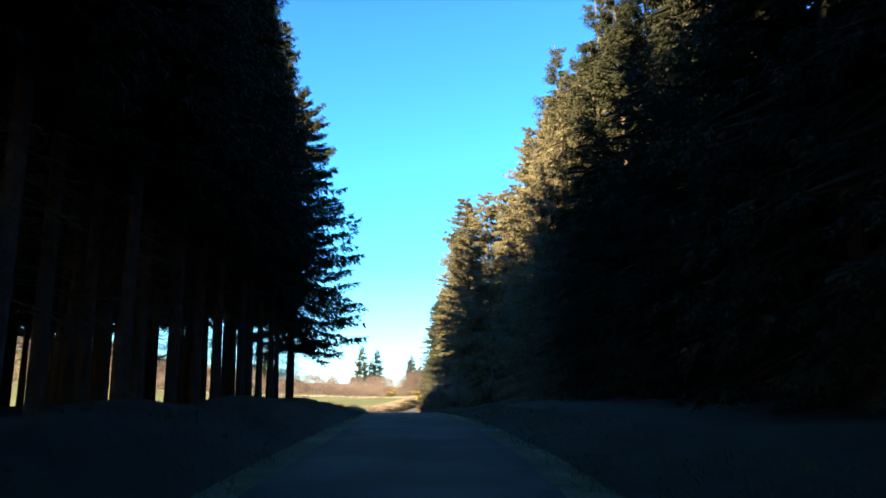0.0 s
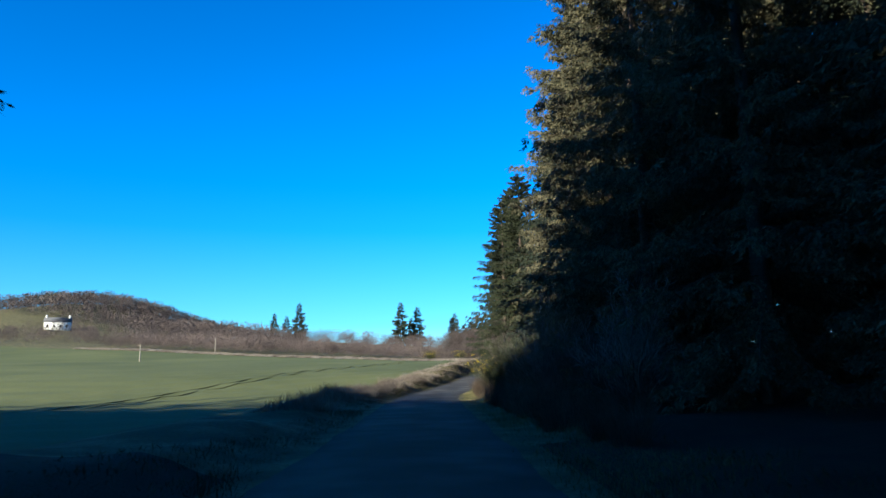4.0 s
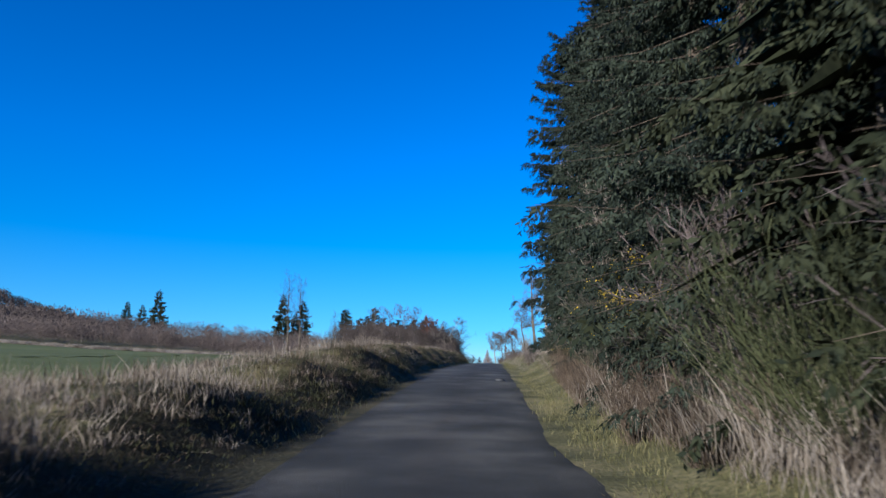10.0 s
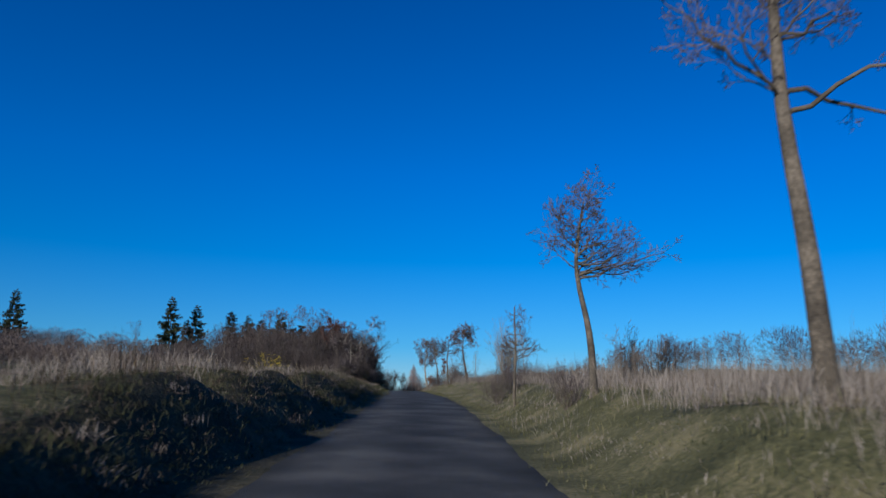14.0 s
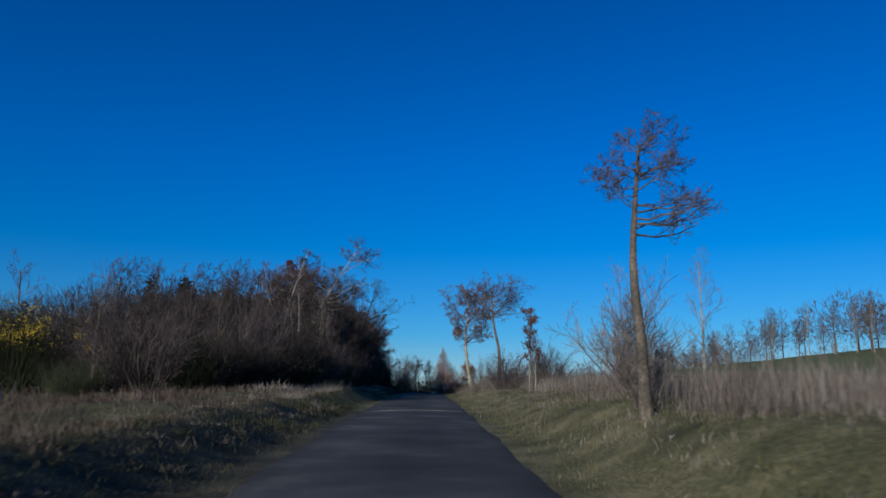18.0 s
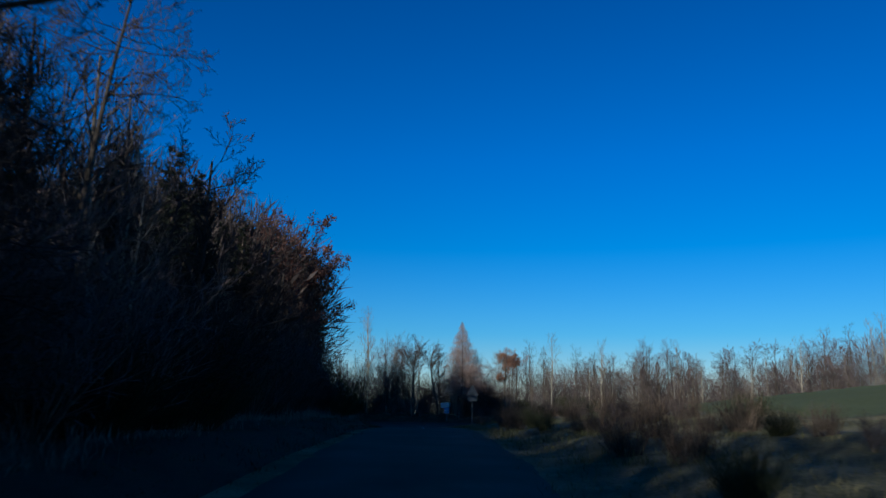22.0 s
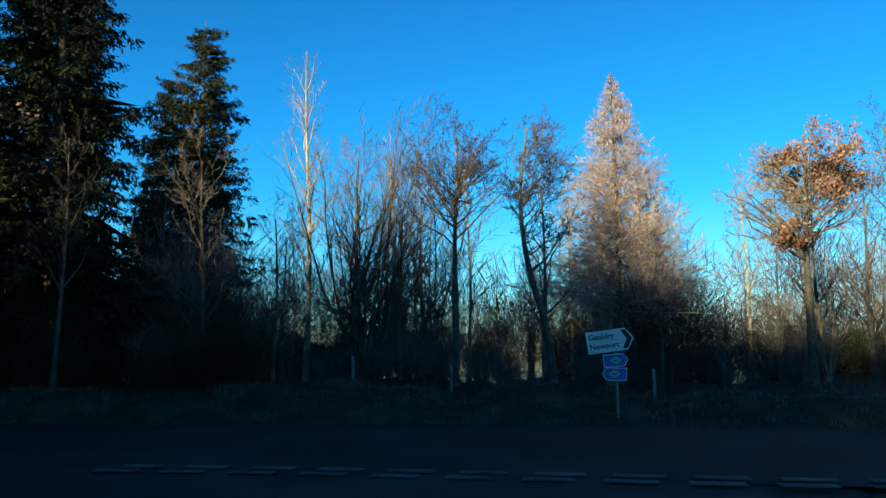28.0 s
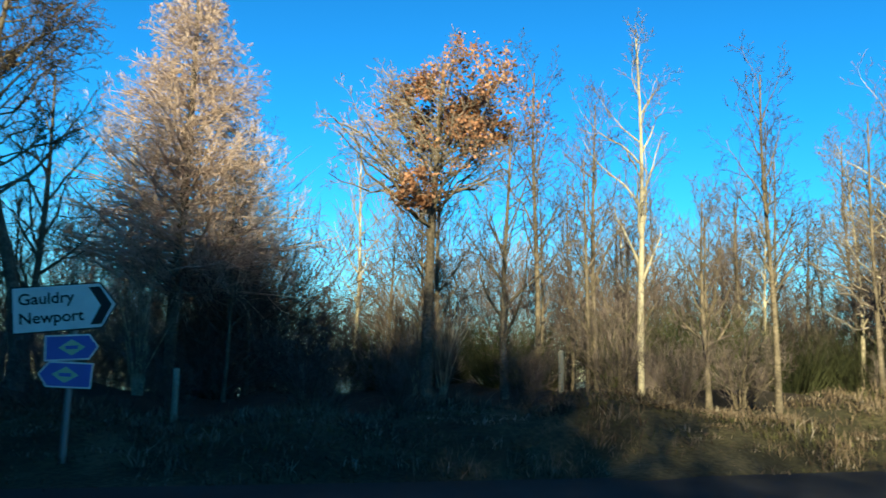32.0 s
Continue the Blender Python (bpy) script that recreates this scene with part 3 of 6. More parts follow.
def stems_shrub(name, height, seed, stems=9, spread=0.45, levels=(6, 5), bark="bark", twig="twig", flare=0.35, leaves=0, fine=0.004):
    """A many-stemmed leafless shrub or coppice."""
    rng = np.random.default_rng(seed)
    shrub = empty(name)
    n = 8
    az = rng.random(stems) * 6.28
    out = rng.uniform(0.1, flare, stems)
    d = np.stack([np.cos(az) * out, np.sin(az) * out, np.ones(stems)], 1)
    P = np.empty((stems, n, 3))
    P[:, 0] = np.stack([np.cos(az), np.sin(az), 0 * az], 1) * 0.12 * height * 0.2 + np.array([0, 0, -0.2])
    L = height * rng.uniform(0.65, 1.05, stems)
    d = unit(d)
    for j in range(1, n):
        d = unit(d + rng.normal(0, 0.11, d.shape) + np.array([0, 0, 0.02]))
        P[:, j] = P[:, j - 1] + d * (L / (n - 1))[:, None]
    R = (L * 0.006 + 0.006)[:, None] * np.linspace(1, 0.2, n)[None]
    Q, S, LL = kids(P, R, L, levels[0], 0.2, 0.97, 38, spread, 5, 0.08, 0.12, rng, 0.4, 0.6)
    twigs = [tube_arrays(Q[:, ::2], np.maximum(S, fine)[:, ::2], 3)]
    tips = Q[:, 2:].reshape(-1, 3)
    for k in levels[1:]:
        Q, S, LL = kids(Q, S, LL, k, 0.15, 1.0, 40, 0.5, 3, 0.05, 0.14, rng, 0.3, 0.7)
        twigs.append(sliver_arrays(Q, np.maximum(S, fine)))
    fast_mesh("stem_clump", *tube_arrays(P, R, 5), M[bark], shrub)["kind"] = "stuff"
    fast_mesh("twig_crown", *join_arrays(twigs), M[twig], shrub)["kind"] = "stuff"
    if leaves:
        quads_mesh("foliage", leaf_quads(tips, leaves, 0.09, rng), M["russet"], shrub)
    return shrub


def spruce(name, height, seed, radius=3.2, clear=0.02, whorl=0.42, per=6, sprays=9, needle="needles", droop=0.28, spray=0.30, dead=0, width=0.13, girth=0.013, feather=0, hang=0.45, core=0.0, shoot=0.2, lift=0.16, full=0.75):
    """A spruce: straight trunk, drooping boughs in whorls, each feathered with flat sprays of needles."""
    rng = np.random.default_rng(seed)
    tree = empty(name)
    n0 = 8
    s = np.linspace(0, 1, n0)
    trunk = np.stack([0.12 * np.sin(3 * s + seed), 0.12 * np.sin(2.4 * s + 2 * seed), height * s], 1)
    trunk -= trunk[0]
    trunk[0, 2] = -0.4
    R = (girth * height * (1 - 0.96 * s) + 0.01)[None]
    pieces = [tube_arrays(trunk[None], R, 8)]
    zs = np.arange(clear * height + 0.3, height * 0.985, whorl)
    u = (zs - clear * height) / (height * (1 - clear))
    z = np.repeat(zs, per) + rng.normal(0, whorl * 0.35, len(zs) * per)
    uu = np.clip(np.repeat(u, per), 0, 1)
    m = len(z)
    az = rng.random(m) * 6.283
    ln = radius * ((1 - uu) ** full * 0.92 + 0.08) * rng.uniform(0.62, 1.15, m) * (0.55 + 0.45 * np.minimum(uu / 0.12, 1))
    rise = 0.45 * uu - droop * (1 - uu) + rng.normal(0, 0.1, m)
    d = unit(np.stack([np.cos(az), np.sin(az), rise], 1))
    n = 6
    P = np.empty((m, n, 3))
    P[:, 0] = np.stack([np.interp(z, trunk[:, 2], trunk[:, 0]), np.interp(z, trunk[:, 2], trunk[:, 1]), z], 1)
    for j in range(1, n):
        d = unit(d + np.array([0, 0, -0.10 if j < 4 else lift]) + rng.normal(0, 0.05, d.shape))
        P[:, j] = P[:, j - 1] + d * (ln / (n - 1))[:, None]
    pieces.append(tube_arrays(P[:, [0, 1, 3, 5]], (0.003 + ln * 0.0035)[:, None] * np.array([[1, 0.85, 0.5, 0.2]]), 3))
    # needle sprays on both sides of every bough, and hanging below it
    k = sprays
    v = 0.18 + 0.82 * (np.arange(k)[None] + rng.random((m, k))) / k
    f = v * (n - 1)
    i = np.minimum(f.astype(int), n - 2)
    w = (f - i)[..., None]
    rows = np.arange(m)[:, None]
    base = P[rows, i] * (1 - w) + P[rows, i + 1] * w
    tang = unit(P[rows, i + 1] - P[rows, i])
    side = unit(np.cross(tang, np.array([0, 0, 1.0])))
    sets = []
    if core:
        # the dense inner part of every bough
        c0, c1, c2 = P[:, 0], P[:, 2] + np.array([0, 0, 0.06]), P[:, 4]
        for turn in (0.0, 1.2):
            wide = unit(np.cross(c2 - c0, np.array([math.sin(turn), 0.3, math.cos(turn)]))) * (ln * core)[:, None]
            sets.append(np.stack([c0, c1 + wide, c2, c1 - wide], 1))
    for sign, fall in ((1, -hang), (-1, -hang), (0.5, -1.0), (-0.5, -1.0)) if feather else ((1, -0.25), (-1, -0.25), (0.35, -0.9), (-0.2, 0.35)):
        dirs = unit(tang * rng.uniform(0.45, 1.0, (m, k, 1)) + side * sign * rng.uniform(0.7, 1.2, (m, k, 1)) + np.array([0, 0, 1.0]) * (fall + rng.normal(0, 0.2, (m, k, 1))))
        size = (ln[:, None] * spray * (1.15 - 0.6 * v) + 0.13) * rng.uniform(0.65, 1.2, (m, k))
        tip = base + dirs * size[..., None]
        flat = unit(np.cross(dirs, np.cross(tang, dirs) + rng.normal(0, 0.5, dirs.shape)))
        mid = base * 0.45 + tip * 0.55 + np.array([0, 0, 0.02])
        half = flat * (width * size / 0.5)[..., None] * 0.55
        if not feather:
            sets.append(np.stack([base, mid + half, tip, mid - half], 2).reshape(-1, 4, 3))
            continue
        for j in range(feather):
            root = base + dirs * (size * (0.08 + 0.86 * j / feather))[..., None]
            way = unit(dirs * 0.75 + flat * (1 if j % 2 else -1) * rng.uniform(0.35, 0.95, (m, k, 1)) + rng.normal(0, 0.25, dirs.shape) + np.array([0, 0, -0.35]))
            long = np.minimum(size * 0.42, shoot)[..., None] * (1.15 - 0.45 * j / feather) * rng.uniform(0.7, 1.3, (m, k, 1))
            thin = unit(np.cross(way, rng.normal(0, 1, way.shape))) * long * width
            sets.append(np.stack([root, root + way * long * 0.5 + thin, root + way * long, root + way * long * 0.5 - thin], 2).reshape(-1, 4, 3))
    if dead:
        rng2 = np.random.default_rng(seed + 77)
        zz = rng2.uniform(0.08 * height, clear * height + 1, dead)
        a2 = rng2.random(dead) * 6.283
        p0 = np.stack([0 * zz, 0 * zz, zz], 1)
        dd = unit(np.stack([np.cos(a2), np.sin(a2), rng2.uniform(-0.45, 0.1, dead)], 1))
        l2 = rng2.uniform(0.5, 1.9, dead)[:, None]
        DP = np.stack([p0, p0 + dd * l2 * 0.5 + rng2.normal(0, 0.05, (dead, 3)), p0 + dd * l2 + np.array([0, 0, -0.15])], 1)
        DR = np.tile([0.016, 0.011, 0.005], (dead, 1))
        DQ, DS, _ = kids(DP, DR, l2[:, 0], 3, 0.35, 1, 40, 0.4, 3, -0.1, 0.2, rng2)
        pieces += [tube_arrays(DP, DR, 3), tube_arrays(DQ, np.maximum(DS, 0.004), 3)]
    fast_mesh("trunk", *join_arrays(pieces), M["spruce_bark"], tree)
    quads_mesh("crown", np.concatenate(sets), M[needle], tree)
    return tree


def larch(name, height, seed, radius=2.6):
    """A leafless larch: a straight stem and a tight cone of fine pale twigs."""
    rng = np.random.default_rng(seed)
    tree = empty(name)
    n0 = 9
    s = np.linspace(0, 1, n0)
    trunk = np.stack([0.1 * np.sin(3 * s), 0.1 * np.cos(3 * s) - 0.1, height * s], 1)
    trunk[0, 2] = -0.3
    R = (0.014 * height * (1 - 0.95 * s) + 0.012)[None]
    P = trunk[None]
    L = np.array([height])
    Q, S, LL = kids(P, R, L, 360, 0.2, 0.995, 84, radius / height, 6, 0.02, 0.06, rng, 0.97, 0.35)
    q2, s2, l2 = kids(Q, S, LL, 9, 0.15, 1.0, 48, 0.38, 4, 0.02, 0.12, rng, 0.5, 0.6)
    q3, s3, l3 = kids(q2, s2, l2, 11, 0.2, 1.0, 40, 0.5, 3, 0.0, 0.15, rng, 0.3, 0.7)
    fast_mesh("trunk", *tube_arrays(P, R, 9), M["bark"], tree)
    fast_mesh("crown", *join_arrays([tube_arrays(Q, np.maximum(S, 0.006), 3), tube_arrays(q2, np.maximum(s2, 0.005), 3), sliver_arrays(q3, np.maximum(s3, 0.006))]), M["larch"], tree)
    return tree


def blades(centres, count, height, lean, width, rng, clump=0.12):
    """Grass blades in clumps: tapered triangles bent outward, as (n, 4, 3) kites."""
    n = len(centres) * count
    c = np.repeat(centres, count, 0) + np.concatenate([rng.normal(0, clump, (n, 2)), np.zeros((n, 1))], 1)
    h = np.repeat(height, count) * rng.uniform(0.45, 1.15, n)
    az = rng.random(n) * 6.283
    out = rng.uniform(0.05, lean, n) * h
    tip = c + np.stack([np.cos(az) * out, np.sin(az) * out, h * (1 - 0.25 * (out / np.maximum(h, 0.01)) ** 2)], 1)
    mid = c * 0.5 + tip * 0.5 + np.stack([-np.cos(az) * out * 0.18, -np.sin(az) * out * 0.18, 0 * h], 1)
    wv = np.stack([-np.sin(az + 0.6), np.cos(az + 0.6), 0 * az], 1) * (width * rng.uniform(0.6, 1.4, n))[:, None]
    return np.stack([c - wv * 0.6, mid - wv, tip, mid + wv], 1)


def thicket_clump(name, height, seed, stems, mat, lean=0.5, width=0.012, twigs=True, flowers=0, radius=0.7, flower_mat="flower"):
    """A dense low shrub of upright stems (broom, gorse, dead bracken)."""
    rng = np.random.default_rng(seed)
    shrub = empty(name)
    a, r = rng.random(stems) * 6.283, radius * np.sqrt(rng.random(stems)) * 0.55
    n = 5
    P = np.empty((stems, n, 3))
    P[:, 0] = np.stack([np.cos(a) * r, np.sin(a) * r, np.full(stems, -0.1)], 1)
    d = unit(np.stack([np.cos(a) * lean * (r / radius + 0.15), np.sin(a) * lean * (r / radius + 0.15), np.ones(stems)], 1) + rng.normal(0, 0.18, (stems, 3)))
    L = height * rng.uniform(0.45, 1.1, stems)
    for j in range(1, n):
        d = unit(d + rng.normal(0, 0.09, d.shape))
        P[:, j] = P[:, j - 1] + d * (L / (n - 1))[:, None]
    R = np.full(stems, width)[:, None] * np.linspace(1, 0.3, n)[None]
    fast_mesh("stem_clump", *tube_arrays(P[:, ::2], R[:, ::2], 3), M[mat], shrub)["kind"] = "stuff"
    if twigs:
        Q, S, _ = kids(P, R, L, 9, 0.25, 1.0, 30, 0.24, 3, 0.12, 0.12, rng, 0.3, 0.7)
        quad = np.stack([Q[:, 0], Q[:, 1] + np.array([0.0, width, 0]), Q[:, 2], Q[:, 1] - np.array([width, 0.0, 0])], 1)
        quads_mesh("twig_crown", quad, M[mat], shrub)
    if flowers:
        tips = P[:, 3:].reshape(-1, 3)
        tips = tips[tips[:, 2] > height * 0.45]
        knots = tips[rng.integers(0, len(tips), 26)] + np.array([0, 0, 0.05])
        spots = np.concatenate([np.repeat(knots, 40, 0) + rng.normal(0, 0.085, (26 * 40, 3)), tips])
        quads_mesh("bloom", leaf_quads(spots, flowers, 0.028, rng), M[flower_mat], shrub, "bright yellow flowers")
    return shrub


def stand(tree, x, y, label="", category="tree", group="", turn=None, scale=1.0, sink=0.0, copy=True):
    """A copy of a model on the ground at x, y."""
    turn = random.uniform(0, 360) if turn is None else turn
    k = scale / tree.scale[0] if copy else scale
    m = pose(x, y, float(land(x, y)) - sink, 0, 0, turn) @ Matrix.Diagonal((k, k, k, 1))
    if not copy:
        tree.matrix_basis = m
        ob = tree
    else:
        ob = copy_thing(tree, m)
    return tagged(ob, label, category, group)


USED = set()


def plant(model, x, y, label, category="tree", group="", turn=None, scale=1.0, sink=0.0):
    """Puts the model itself down the first time, and copies of it after that."""
    first = model.name not in USED
    USED.add(model.name)
    return stand(model, x, y, label, category, group, turn, scale, sink, copy=not first)



# ---- ground, lane and main road ----
def spaced(*runs):
    out = []
    for a, b, step in runs:
        out += list(np.arange(a, b, step))
    return np.array(out)


def grid_mesh(name, X, Y, Z, mats, index=None):
    h, w = X.shape
    V = np.stack([X, Y, Z], -1).reshape(-1, 3)
    i = (np.arange(h - 1)[:, None] * w + np.arange(w - 1)[None]).ravel()
    F = np.stack([i, i + 1, i + w + 1, i + w], -1)
    ob = fast_mesh(name, V, F, mats[0])
    for m in mats[1:]:
        ob.data.materials.append(m)
    if index is not None:
        ob.data.polygons.foreach_set("material_index", np.asarray(index, np.int32))
    return ob, F, V


gy = spaced((-1500, -200, 100), (-200, -60, 20), (-60, -10, 4), (-10, 392, 1.0), (392, 470, 4), (470, 800, 15), (800, 3200, 120))
gd = spaced((-2500, -400, 120), (-400, -120, 15), (-120, -40, 5), (-40, -10, 1.5), (-10, 10, 0.4), (10, 40, 1.5), (40, 120, 5), (120, 400, 20), (400, 2600, 120))
GX, GY = np.meshgrid(gd, gy)
GX = GX + cx(GY)
GZ = land(GX, GY)
mid_x = (GX[:-1, :-1] + GX[1:, 1:]) / 2
mid_y = (GY[:-1, :-1] + GY[1:, 1:]) / 2
mid_d = mid_x - cx(mid_y)
kind = np.zeros(mid_x.shape, int)
crop_left = (mid_d < -8.5) & (mid_y > 56) & (mid_y < 252 + 0.12 * np.abs(mid_d) + 0.30 * np.maximum(-mid_x - 5, 0)) | (mid_d < -88) & (mid_y < 60) & (mid_y > -100)
crop_right = (mid_d > 19 - 9 * smooth(296, 310, mid_y)) & (mid_y > 262) & (mid_y < 372 + 0.1 * mid_d) & (mid_d < 75)
kind[crop_left | crop_right] = 1
# litter under the trees, widened over the verges to paint in their shade
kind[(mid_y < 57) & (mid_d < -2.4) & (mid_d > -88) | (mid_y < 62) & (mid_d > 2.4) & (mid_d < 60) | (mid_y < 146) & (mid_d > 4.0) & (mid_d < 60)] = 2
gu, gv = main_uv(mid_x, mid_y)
# the dark litter colour paints shade on the ground left of the lane
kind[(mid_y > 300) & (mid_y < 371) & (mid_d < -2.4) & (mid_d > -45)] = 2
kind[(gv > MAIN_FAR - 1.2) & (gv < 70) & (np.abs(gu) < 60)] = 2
kind[(gv > MAIN_FAR - 1.2) & (gv < MAIN_FAR + 3.5) & (np.abs(gu) < 60)] = 3
# the lane-side bank face takes the earth with shade in its colour
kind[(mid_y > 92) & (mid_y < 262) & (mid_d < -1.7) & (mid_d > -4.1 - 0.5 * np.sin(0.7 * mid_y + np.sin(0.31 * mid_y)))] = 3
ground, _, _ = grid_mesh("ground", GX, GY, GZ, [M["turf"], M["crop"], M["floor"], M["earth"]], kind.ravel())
tagged(ground, "rough verge turf, green winter crop, needle litter and ground darkened for shade", "ground", kind="structure")

ry = spaced((-40, 374.5, 0.8))
rd = np.array([-1.0, -0.93, -0.8, -0.65, -0.5, -0.35, -0.2, 0.0, 0.2, 0.35, 0.5, 0.65, 0.8, 0.93, 1.0])
RY = np.repeat(ry[:, None], len(rd), 1)
flare = 1 + 1.9 * smooth(360, 372.5, RY) ** 2 + 0.18 * smooth(285, 350, RY)
edge = 0.10 * np.sin(RY * 0.9 + rd[None] * 3) + 0.07 * np.sin(RY * 2.3 + rd[None] * 5)
RX = cx(RY) + rd[None] * HALF * flare + edge * (np.abs(rd[None]) > 0.9)
RZ = cz(RY) + 0.035 - 0.05 * rd[None] ** 2 + 0.004 * np.sin(RY * 0.7) * np.sin(rd[None] * 4) - 0.06 * (np.abs(rd[None]) > 0.97)
# beyond y = 298 the lane takes the asphalt with painted shade
lane, _, _ = grid_mesh("road", RX, RY, RZ, [M["asphalt"], M["shade_asphalt"]], np.repeat((ry[:-1] > 298)[:, None], len(rd) - 1, 1).ravel().astype(int))
lane.data.attributes.new("across", "FLOAT", "POINT").data.foreach_set("value", np.repeat(rd[None], len(ry), 0).ravel().astype(np.float32))
tagged(lane, "worn single-track lane of grey asphalt", "road", kind="structure")


def main_xyz(u, v, dz=0.0):
    ca, sa = math.cos(JA), math.sin(JA)
    x, y = JX + u * ca - v * sa, JY + u * sa + v * ca
    return x, y, CENTRE[-1, 2] + 0.012 * u * smooth(0, 30, np.abs(u)) + dz


MU, MV = np.meshgrid(spaced((-160, -50, 10), (-50, 50, 1), (50, 170, 10)), np.array([-0.15, 0.0, 1.2, 2.6, 3.2, 3.8, 5.0, 6.2, MAIN_FAR]))
MX, MY, MZ = main_xyz(MU, MV)
MZ = np.where(np.abs(MU) > 45, land(MX, MY) + 0.12, MZ) + 0.05 - 0.003 * (MV - 3.1) ** 2
# the main road also takes the asphalt darkened for shade
main_road, _, _ = grid_mesh("main_road", MX, MY, MZ, [M["shade_asphalt"]])
tagged(main_road, "two-lane asphalt road crossing the end of the lane", "road", kind="structure")


def strip(name, pts, half, mat, label, lift=0.012):
    """A flat mark on the road along a line of points, with a little thickness."""
    pts = np.array(pts, float)
    t = unit(np.gradient(pts, axis=0))
    side = unit(np.cross(t, np.array([0, 0, 1.0]))) * half
    up = np.array([0, 0, lift])
    V = np.stack([pts - side, pts - side + up, pts + side + up, pts + side], 1).reshape(-1, 3)
    F = []
    for i in range(len(pts) - 1):
        for j in range(3):
            a = i * 4 + j
            F.append((a, a + 1, a + 5, a + 4))
    return tagged(fast_mesh(name, V, np.array(F), M[mat], soft=False), label, "road marking", "road markings", "structure")


for off in (24.0, 25.9):
    ty = np.arange(60, 244, 3.0)
    td = -off - 3.5 * np.sin(ty * 0.018)
    ob = strip("wheel_track", np.stack([cx(ty) + td, ty, land(cx(ty) + td, ty) + 0.03], 1), 0.2, "rut", "thin bare wheel track through the winter crop")
    ob["category"], ob["group"] = "track", "wheel tracks"

for row, v in enumerate((-0.35, 0.05)):
    for i in range(-4, 8):
        u0 = i * 0.92 + row * 0.1
        u = np.linspace(u0, u0 + 0.6, 3)
        x, y, z = main_xyz(u, np.full(3, v) - 0.010 * u ** 2 * (u < 0), 0.045)
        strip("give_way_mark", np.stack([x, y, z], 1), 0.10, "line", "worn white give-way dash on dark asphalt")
for i in (-3, -2, 2, 3):
    u = np.linspace(i * 6.0, i * 6.0 + 3.0, 4)
    x, y, z = main_xyz(u, np.full(4, 3.15), 0.05)
    strip("centre_line", np.stack([x, y, z], 1), 0.045, "line", "faded white centre line dash")
yy = np.linspace(330, 366, 13)
strip("lane_line", np.stack([cx(yy) + 0.12, yy, cz(yy) + 0.04], 1)[:5], 0.05, "line", "faded white line near the junction")
u = np.linspace(-5.5, -0.5, 8)
strip("stop_patch", np.stack([cx(np.full(8, 357.2)) - 1.2 + 0.25 * np.arange(8), np.full(8, 357.2), cz(np.full(8, 357.2)) + 0.035], 1), 0.06, "line", "worn pale transverse line on the lane")
xs = np.linspace(-1.62, 1.65, 9)
strip("road_patch", np.stack([cx(261.5) + xs, 261.6 - 0.12 * xs + 0.1 * np.sin(xs * 3), cz(261.5) + 0.035 - 0.017 * xs ** 2], 1), 0.26, "patch", "pale repaired strip across the asphalt")
strip("road_patch", np.array([(cx(144.9) + 1.25, 144.5, cz(144.5) + 0.02), (cx(145.3) + 1.3, 145.2, cz(145.2) + 0.02), (cx(146) + 1.28, 145.9, cz(145.9) + 0.02)]), 0.17, "patch", "small pale patch at the asphalt edge")
strip("pothole", np.array([(1.40, 163.8, cz(163.8) + 0.025), (1.62, 163.9, cz(163.8) + 0.03), (1.85, 163.8, cz(163.8) + 0.025)]), 0.11, "tar", "small dark sunken patch in the asphalt")

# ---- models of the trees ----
edge_spruce = [spruce("spruce_tree", 21 + i, 11 + i, radius=5.0, full=0.6, clear=0.03, whorl=0.5, per=7, sprays=11, needle=("needles_dark", "needles_lit", "needles_blue")[i], width=0.155, spray=0.2, feather=11, core=0, shoot=0.155, hang=0.7) for i in range(3)]
shade_edge = [spruce("spruce_tree", 21 + i, 17 + i, radius=4.6, full=0.6, clear=0.02, whorl=0.5, per=7, sprays=7, needle="needles_shade", width=0.19, spray=0.22, feather=9, core=0.06, shoot=0.17, hang=0.6) for i in range(2)]
shade_spruce = spruce("spruce_tree", 21, 15, radius=4.0, clear=0.03, whorl=0.5, per=8, sprays=10, needle="needles_shade", width=0.13, spray=0.24, feather=4, core=0.05, shoot=0.3)
tall_spruce = [spruce("spruce_tree", 24 + i, 21 + i, radius=4.0, clear=0.08, whorl=0.55, per=7, sprays=8, needle=("needles_lit", "needles")[i], width=0.15, spray=0.24, feather=5, core=0.07, shoot=0.26, hang=0.5, full=0.65) for i in range(2)]
dark_edge = [spruce("spruce_tree", 23 + i, 35 + i, radius=3.4, clear=0.27, whorl=0.5, per=7, sprays=6, needle="needles_shade", width=0.16, spray=0.26, feather=7, core=0.12, shoot=0.24, dead=120, girth=0.0078) for i in range(2)]
inner_spruce = spruce("spruce_tree", 23, 31, radius=3.6, clear=0.40, whorl=0.7, per=6, sprays=6, needle="needles_shade", width=0.24, core=0.25)
forest_spruce = [spruce("spruce_tree", 23 + i, 41 + i, radius=3.2, clear=0.36, whorl=0.6, per=7, sprays=8, needle="needles_shade", width=0.16, core=0.18, dead=46, girth=0.0078) for i in range(2)]
corner_spruce = spruce("spruce_tree", 22, 51, radius=5.6, clear=0.17, whorl=0.36, per=7, sprays=13, needle="needles_shade", width=0.2, droop=0.0, dead=150, spray=0.15, feather=12, core=0, shoot=0.15, hang=0.3, lift=0.2, full=0.6)
